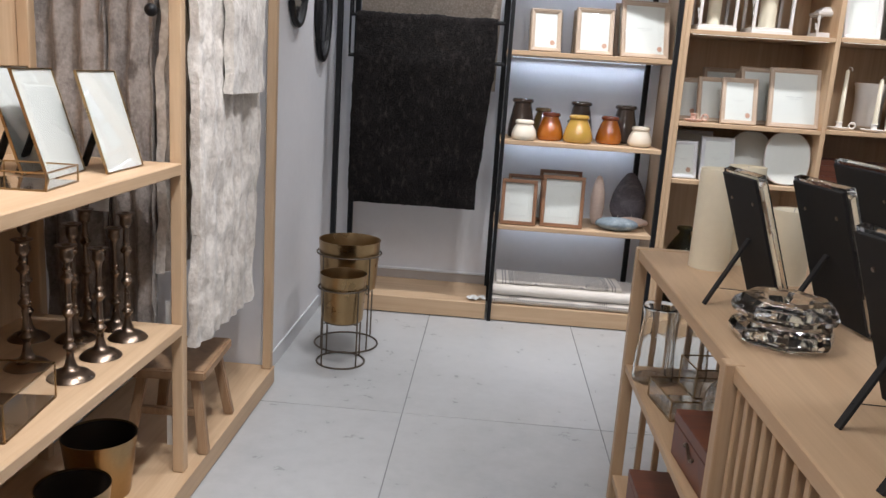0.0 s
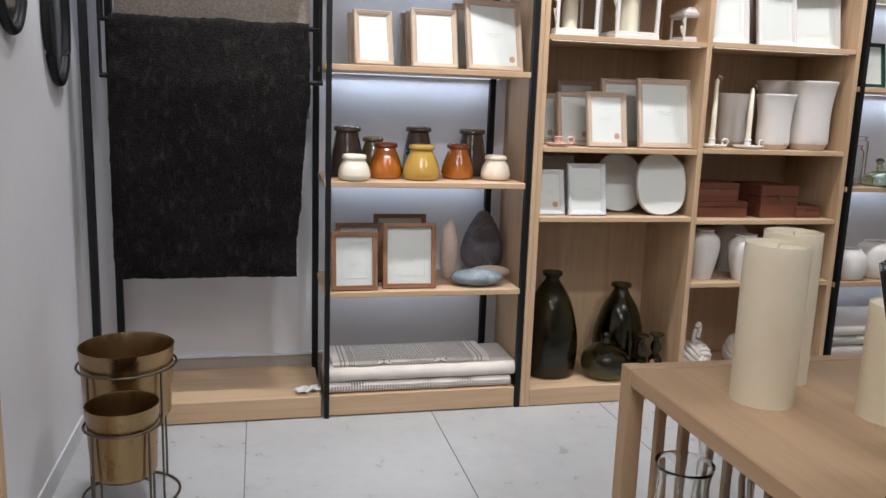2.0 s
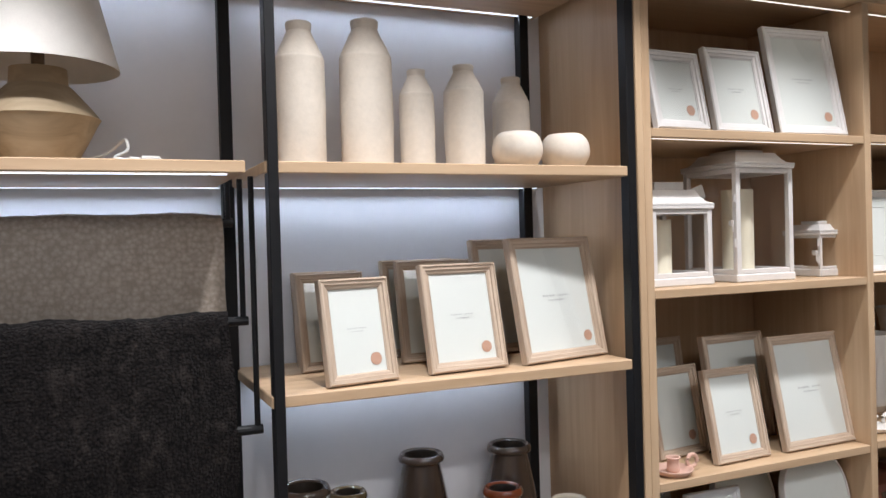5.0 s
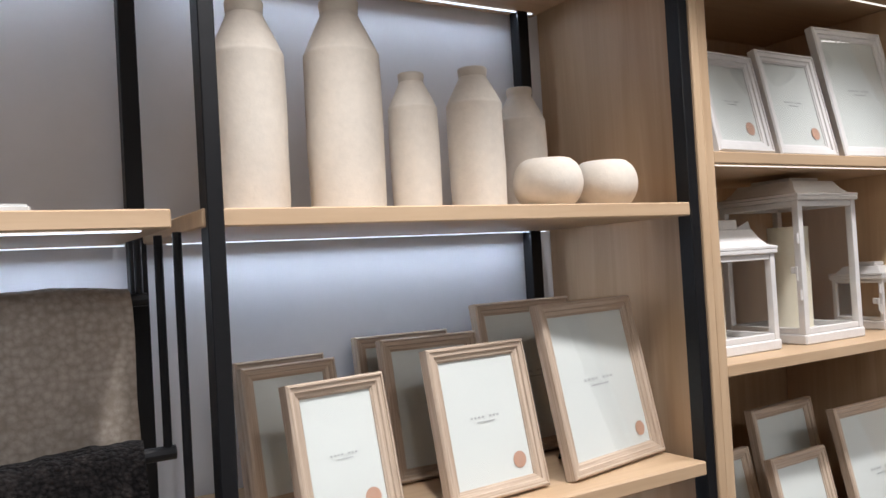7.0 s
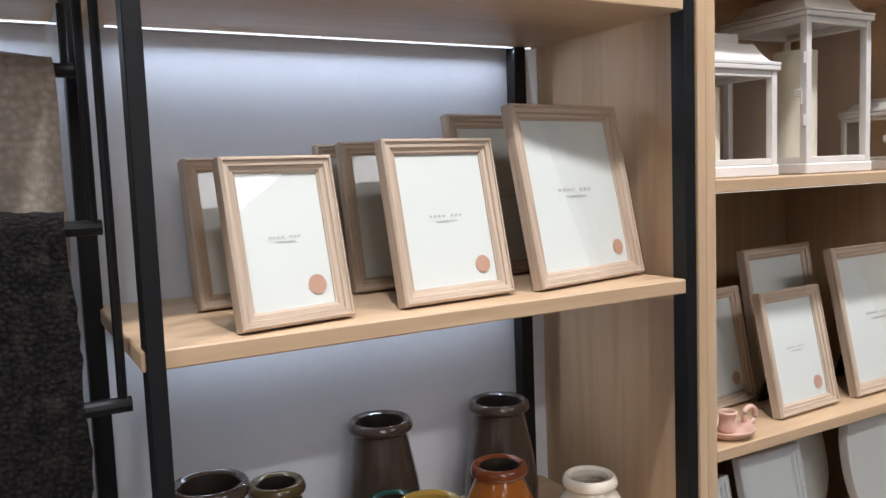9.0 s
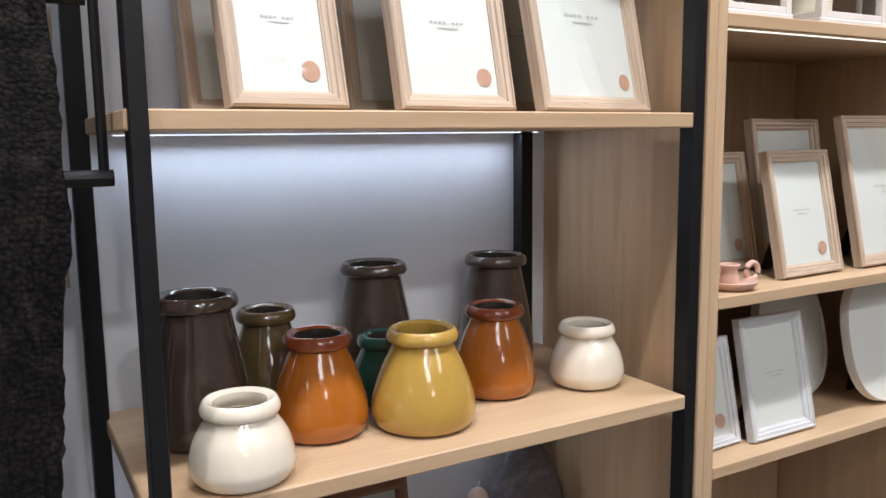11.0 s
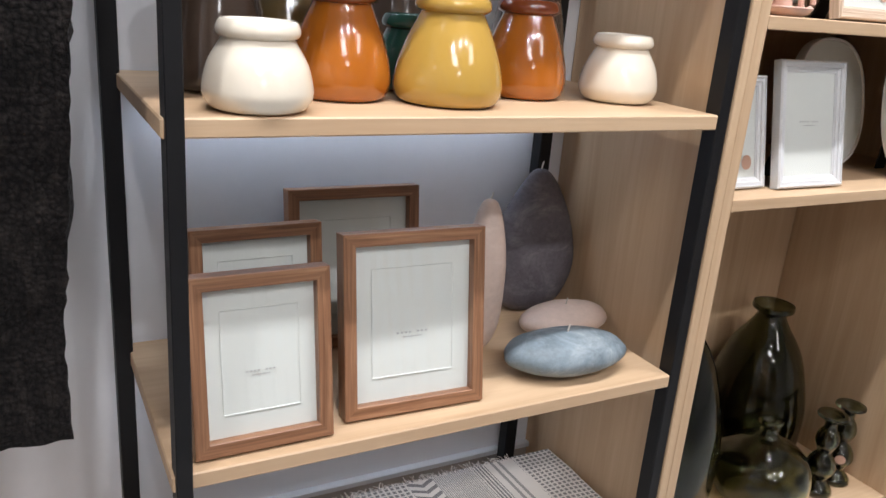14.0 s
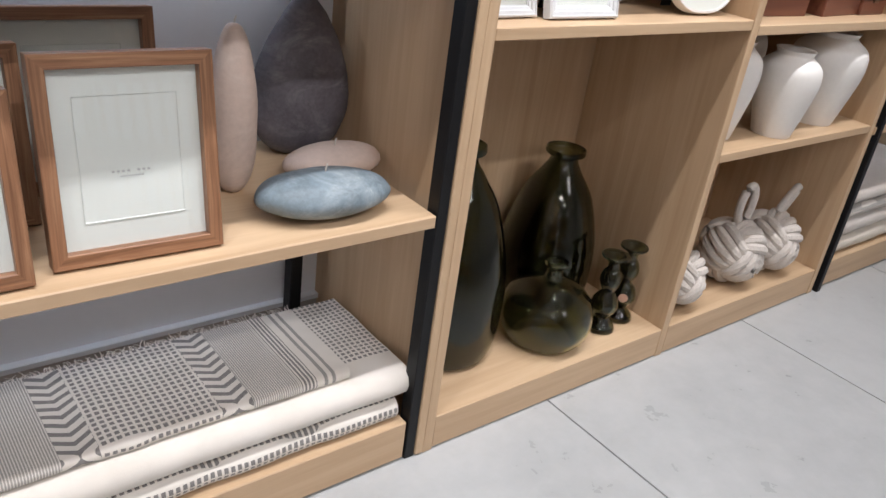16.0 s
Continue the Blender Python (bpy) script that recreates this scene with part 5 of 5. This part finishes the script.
def candlestick(x, y, z, h, r):
    c = thing("candlestick", "turned bronze candlestick with a wide round foot", "candlestick", "bronze candlesticks", pose(x, y, z))
    p = [(0, 0), (r, 0), (r, 0.006), (r * 0.75, 0.016), (r * 0.35, 0.026), (0.010, 0.05), (0.009, 0.06)]
    k = 0.06
    while k < h - 0.075:
        p += [(0.0085, k + 0.008), (0.0165, k + 0.020), (0.0085, k + 0.032), (0.0115, k + 0.040), (0.0080, k + 0.048), (0.0075, k + 0.085)]
        k += 0.088
    p += [(0.010, h - 0.040), (0.016, h - 0.030), (0.015, h - 0.014), (0.018, h - 0.006), (0.026, h), (0.011, h), (0.010, h - 0.015)]
    part("body", lathe(smooth_profile(p, 3), 24), BRONZE, c, "", True)


for x, y, h, r in ((-0.955, 1.885, 0.335, 0.052), (-0.955, 2.045, 0.295, 0.050), (-0.952, 2.205, 0.36, 0.050), (-1.090, 1.93, 0.33, 0.052), (-1.200, 2.13, 0.34, 0.05), (-1.080, 2.155, 0.33, 0.05), (-1.10, 2.27, 0.35, 0.05), (-1.16, 1.80, 0.30, 0.05), (-1.02, 2.28, 0.30, 0.045)):
    candlestick(x, y, 0.568, h, r)


def glass_box(x, y, z, w, d, h, yaw):
    g = thing("glass_box", "clear glass box with thin brass edges", "box", "brass glass boxes", pose(x, y, z, 0, 0, yaw))
    bm = bmesh.new()
    c = [(sx * w / 2, sy * d / 2) for sx, sy in ((-1, -1), (1, -1), (1, 1), (-1, 1))]
    for k in range(4):
        a, b = c[k], c[(k + 1) % 4]
        tube([(*a, 0.002), (*a, h)], 0.0022, 6, False, bm)
        for zz in (0.002, h):
            tube([(*a, zz), (*b, zz)], 0.0022, 6, False, bm)
    part("edging", bm, BRASS, g, "thin brass edging")
    for k in range(4):
        a, b = Vector((*c[k], 0)), Vector((*c[(k + 1) % 4], 0))
        bm = bmesh.new()
        bm.faces.new([bm.verts.new(p) for p in (a, b, b + Vector((0, 0, h)), a + Vector((0, 0, h)))])
        o = part("pane", bm, PANE, g, "clear glass pane")
        o.visible_shadow = False
    part("bottom", box(-w / 2 + 0.002, w / 2 - 0.002, -d / 2 + 0.002, d / 2 - 0.002, 0.001, 0.004, 0), MIRROR, g, "mirrored bottom")


glass_box(-0.99, 1.63, 0.568, 0.15, 0.24, 0.085, 6)
glass_box(-1.00, 1.80, 1.056, 0.17, 0.16, 0.04, 5)
glass_box(-1.08, 1.62, 1.056, 0.16, 0.16, 0.13, 0)
for x, y, yaw in ((-0.917, 2.145, 90), (-0.985, 1.970, 95), (-1.075, 2.02, 95)):
    picture_frame(x, y, 1.056, 0.205, 0.262, yaw, (BRASS, BRASS), "thin metal edged frame with a white insert on an oak shelf", 0.0028, 0.007, 17, FLAT, False, False, False, group="thin metal frames")
for x, y, h, r in ((-1.045, 2.205, 0.185, 0.107), (-0.985, 1.93, 0.17, 0.095)):
    b = thing("brass_bucket", "tapered brass bucket with a dark inside", "bucket", "brass buckets", pose(x, y, 0.079))
    part("body", lathe([(0, 0), (r * 0.78, 0), (r, h), (r * 0.985, h), (r * 0.985, h - 0.003), (r * 0.77, 0.006)], 48), BRASS, b, "", True)
    part("lining", lathe([(0, 0.008), (r * 0.76, 0.008), (r * 0.975, h - 0.006)], 48), INSIDE, b, "dark lining", True)

# ---- display table ----
TX0, TX1, TY1, TZ = 0.503, 1.33, 2.455, 0.874
table = thing("display_table", "oak display table with slatted sides and an open shelf", "table", "", pose(TX0, 0, 0))
tw = TX1 - TX0
part("top", box(0.004, tw, -0.6, TY1 - 0.034, TZ - 0.034, TZ, 0.003), OAK_Y, table)
part("top_edge", box(0.03, tw, TY1 - 0.033, TY1 - 0.002, TZ - 0.036, TZ + 0.001, 0.002), OAK_X, table)
for px, py in ((0.0, TY1 - 0.036), (tw - 0.036, TY1 - 0.036), (-0.012, 1.42), (0.0, -0.6), (tw - 0.036, -0.6)):
    part("post", box(px, px + 0.036, py, py + 0.036, 0, TZ + 0.002 if py > 1.4 or py < 0 else TZ + 0.006, 0.002), OAK_Z, table)
part("shelf", box(0.004, tw, -0.6, TY1 - 0.037, 0.480, 0.504, 0.002), OAK_Y, table)
part("shelf", box(0.004, tw, -0.6, TY1 - 0.037, 0.10, 0.124, 0.002), OAK_Y, table)
for k in range(13):
    x = 0.075 + k * 0.054
    part("slat", box(x, x + 0.018, TY1 - 0.028, TY1 - 0.008, 0.125, TZ - 0.037, 0.002), OAK_Z, table)
for k in range(34):
    y = 1.385 - k * 0.047
    part("slat", box(0.008, 0.026, y, y + 0.018, 0.505, TZ - 0.035, 0.002), OAK_Z, table)


def pillar(x, y, h, r):
    c = thing("pillar_candle", "thick ivory pillar candle on the display table", "candle", "table candles", pose(x, y, TZ))
    wax = part("wax", lathe(smooth_profile([(0, 0), (r, 0), (r, 0.004), (r, h - 0.012), (r * 0.96, h - 0.003), (r * 0.85, h), (r * 0.4, h - 0.006), (0, h - 0.007)], 4), 44, 0.01), WAX, c, "", True)
    part("wick", tube([(0, 0, h - 0.008), (0.001, 0, h + 0.008)], 0.0015, 6), WICK, wax, "cotton wick")


pillar(0.662, 2.245, 0.262, 0.052)
pillar(0.765, 2.345, 0.265, 0.050)
pillar(0.835, 2.14, 0.185, 0.052)


def crystal_frame(x, y, w, h, yaw, lean=15):
    """A frame seen from behind: dark board, thick crystal edge, strut leg; its face looks along -y of its own."""
    f = thing("crystal_photo_frame", "crystal edged photo frame with a black board and strut leg", "photo frame", "crystal frames", pose(x, y, TZ, 0, 0, yaw))
    tilt = pose(0, 0, 0.005, -lean)
    part("board", box(-w / 2 + 0.006, w / 2 - 0.006, 0.0, 0.007, 0.006, h - 0.006, 0.001), BLACKCARD, f, "black velour board").matrix_basis = tilt
    bm = rail_ring(w, h, 0.028, [(0, 0.0), (0, 0.016), (0.006, 0.022), (0.022, 0.022), (0.028, 0.014), (0.028, 0.0), (0, 0.0)])
    part("border", bm, CRYSTAL, f, "clear crystal border").matrix_basis = tilt
    part("insert", box(-w / 2 + 0.026, w / 2 - 0.026, -0.004, -0.001, 0.026, h - 0.026, 0), PAPER, f, "white insert").matrix_basis = tilt
    zt, yt = h * 0.52 * math.cos(radians(lean)), h * 0.52 * math.sin(radians(lean)) + 0.008
    reach = h * 0.27
    ll = math.hypot(reach, zt)
    o = part("strut_leg", box(-0.007, 0.007, -0.003, 0.003, -ll, 0, 0.001), BLACKCARD, f, "black strut leg")
    o.matrix_basis = Matrix.Translation((0, yt, zt)) @ Matrix.Rotation(math.atan2(reach, zt), 4, "X")
    part("stay", tube([(0, 0.01, 0.03), (0, yt + reach * 0.8, 0.04)], 0.001, 5), BLACK, f)
    for k in (-1, 1):
        o = part("turn_button", lathe([(0, 0), (0.004, 0), (0.004, 0.002), (0, 0.002)], 10), BRONZE, f)
        o.matrix_basis = tilt @ pose(k * w * 0.3, 0.007, h * 0.8, -90)


crystal_frame(0.700, 1.865, 0.160, 0.315, 100, 20)
crystal_frame(0.825, 1.735, 0.195, 0.318, 99, 20)
crystal_frame(1.005, 1.920, 0.250, 0.345, 96, 20)
crystal_frame(0.728, 1.200, 0.200, 0.300, 100, 20)
crystal_frame(0.700, 1.000, 0.200, 0.300, 100, 20)

for k in range(2):
    c = thing("crystal_dish", "thick faceted clear crystal dish stacked on the table", "dish", "crystal dishes", pose(0.640, 1.590, TZ + 0.047 * k, 0, 0, 12 * k))
    bm = lathe([(0, 0.001), (0.072, 0.001), (0.092, 0.010), (0.097, 0.022), (0.092, 0.036), (0.078, 0.045), (0.050, 0.045), (0.040, 0.020), (0, 0.016)], 14)
    for v in bm.verts:
        a = math.atan2(v.co.y, v.co.x)
        q = 1 + 0.045 * math.cos(7 * a)
        v.co.x *= q
        v.co.y *= q
    part("body", bm, CRYSTAL, c)
glass_body("hurricane_glass", 1.06, 2.25, TZ, [(0, 0), (0.05, 0), (0.058, 0.01), (0.06, 0.14), (0.062, 0.27), (0.066, 0.285)], CLEAR_GLASS, "tall clear hurricane glass on the display table", "glass", "table glass")
glass_body("hurricane_glass", 1.16, 2.33, TZ, [(0, 0), (0.05, 0), (0.058, 0.01), (0.06, 0.12), (0.062, 0.24), (0.066, 0.255)], CLEAR_GLASS, "clear hurricane glass on the display table", "glass", "table glass")

# under the table
zs = 0.504
glass_body("glass_vase", 0.560, 2.30, zs, [(0, 0), (0.05, 0), (0.058, 0.01), (0.055, 0.08), (0.045, 0.18), (0.052, 0.225)], CLEAR_GLASS, "clear glass vase on the lower table shelf", "vase", "shelf glass")
glass_body("glass_vase", 0.665, 2.33, zs, [(0, 0), (0.05, 0), (0.06, 0.01), (0.056, 0.10), (0.048, 0.20), (0.056, 0.26)], CLEAR_GLASS, "tall clear glass vase on the lower table shelf", "vase", "shelf glass")
glass_box(0.640, 2.10, zs, 0.20, 0.17, 0.055, 8)
glass_box(0.665, 2.09, zs + 0.058, 0.12, 0.11, 0.08, 8)
glass_body("glass_globe", 0.700, 1.90, zs + 0.0, [(0, 0), (0.05, 0), (0.085, 0.03), (0.098, 0.08), (0.085, 0.13), (0.05, 0.165), (0.045, 0.17)], CLEAR_GLASS, "round clear glass globe vase", "vase", "shelf glass")
b = thing("wooden_chest", "dark wooden box with a bronze clasp on the table shelf", "box", "", pose(0.60, 1.70, zs, 0, 0, 4))
part("body", box(-0.075, 0.12, -0.12, 0.12, 0, 0.08, 0.002), BOXWOOD, b)
part("lid", box(-0.076, 0.121, -0.121, 0.121, 0.0815, 0.11, 0.002), BOXWOOD, b)
part("clasp", tube([(-0.078, q * 0.01, 0.06 + 0.012 * math.sin(q)) for q in np.linspace(-3, 3, 13)], 0.004, 6), BRONZE, b, "bronze clasp")
for x, y, h in ((0.57, 2.12, 0.10), (0.60, 1.86, 0.12)):
    b = thing("wooden_box", "dark wooden box on the lowest table shelf", "box", "low boxes", pose(x, y, 0.124))
    part("body", box(-0.06, 0.12, -0.09, 0.09, 0, h, 0.002), BOXWOOD, b)
    part("lid", box(-0.061, 0.121, -0.091, 0.091, h + 0.001, h + 0.025, 0.002), BOXWOOD, b)

# ---- floor tiles ----
TXS, TYS, GAP = 0.802, 1.60, 0.004
for i in range(-2, 6):
    for j in range(-4, 2):
        x0, y0 = -0.243 + TXS * i, 3.02 + TYS * j
        bm = box(max(x0 + GAP / 2, -1.6), min(x0 + TXS - GAP / 2, 4.7), max(y0 + GAP / 2, -3.3), min(y0 + TYS - GAP / 2, BACK + 0.1), -0.003, 0.0, 0.0008)
        part("tile", bm, TILE, floor)
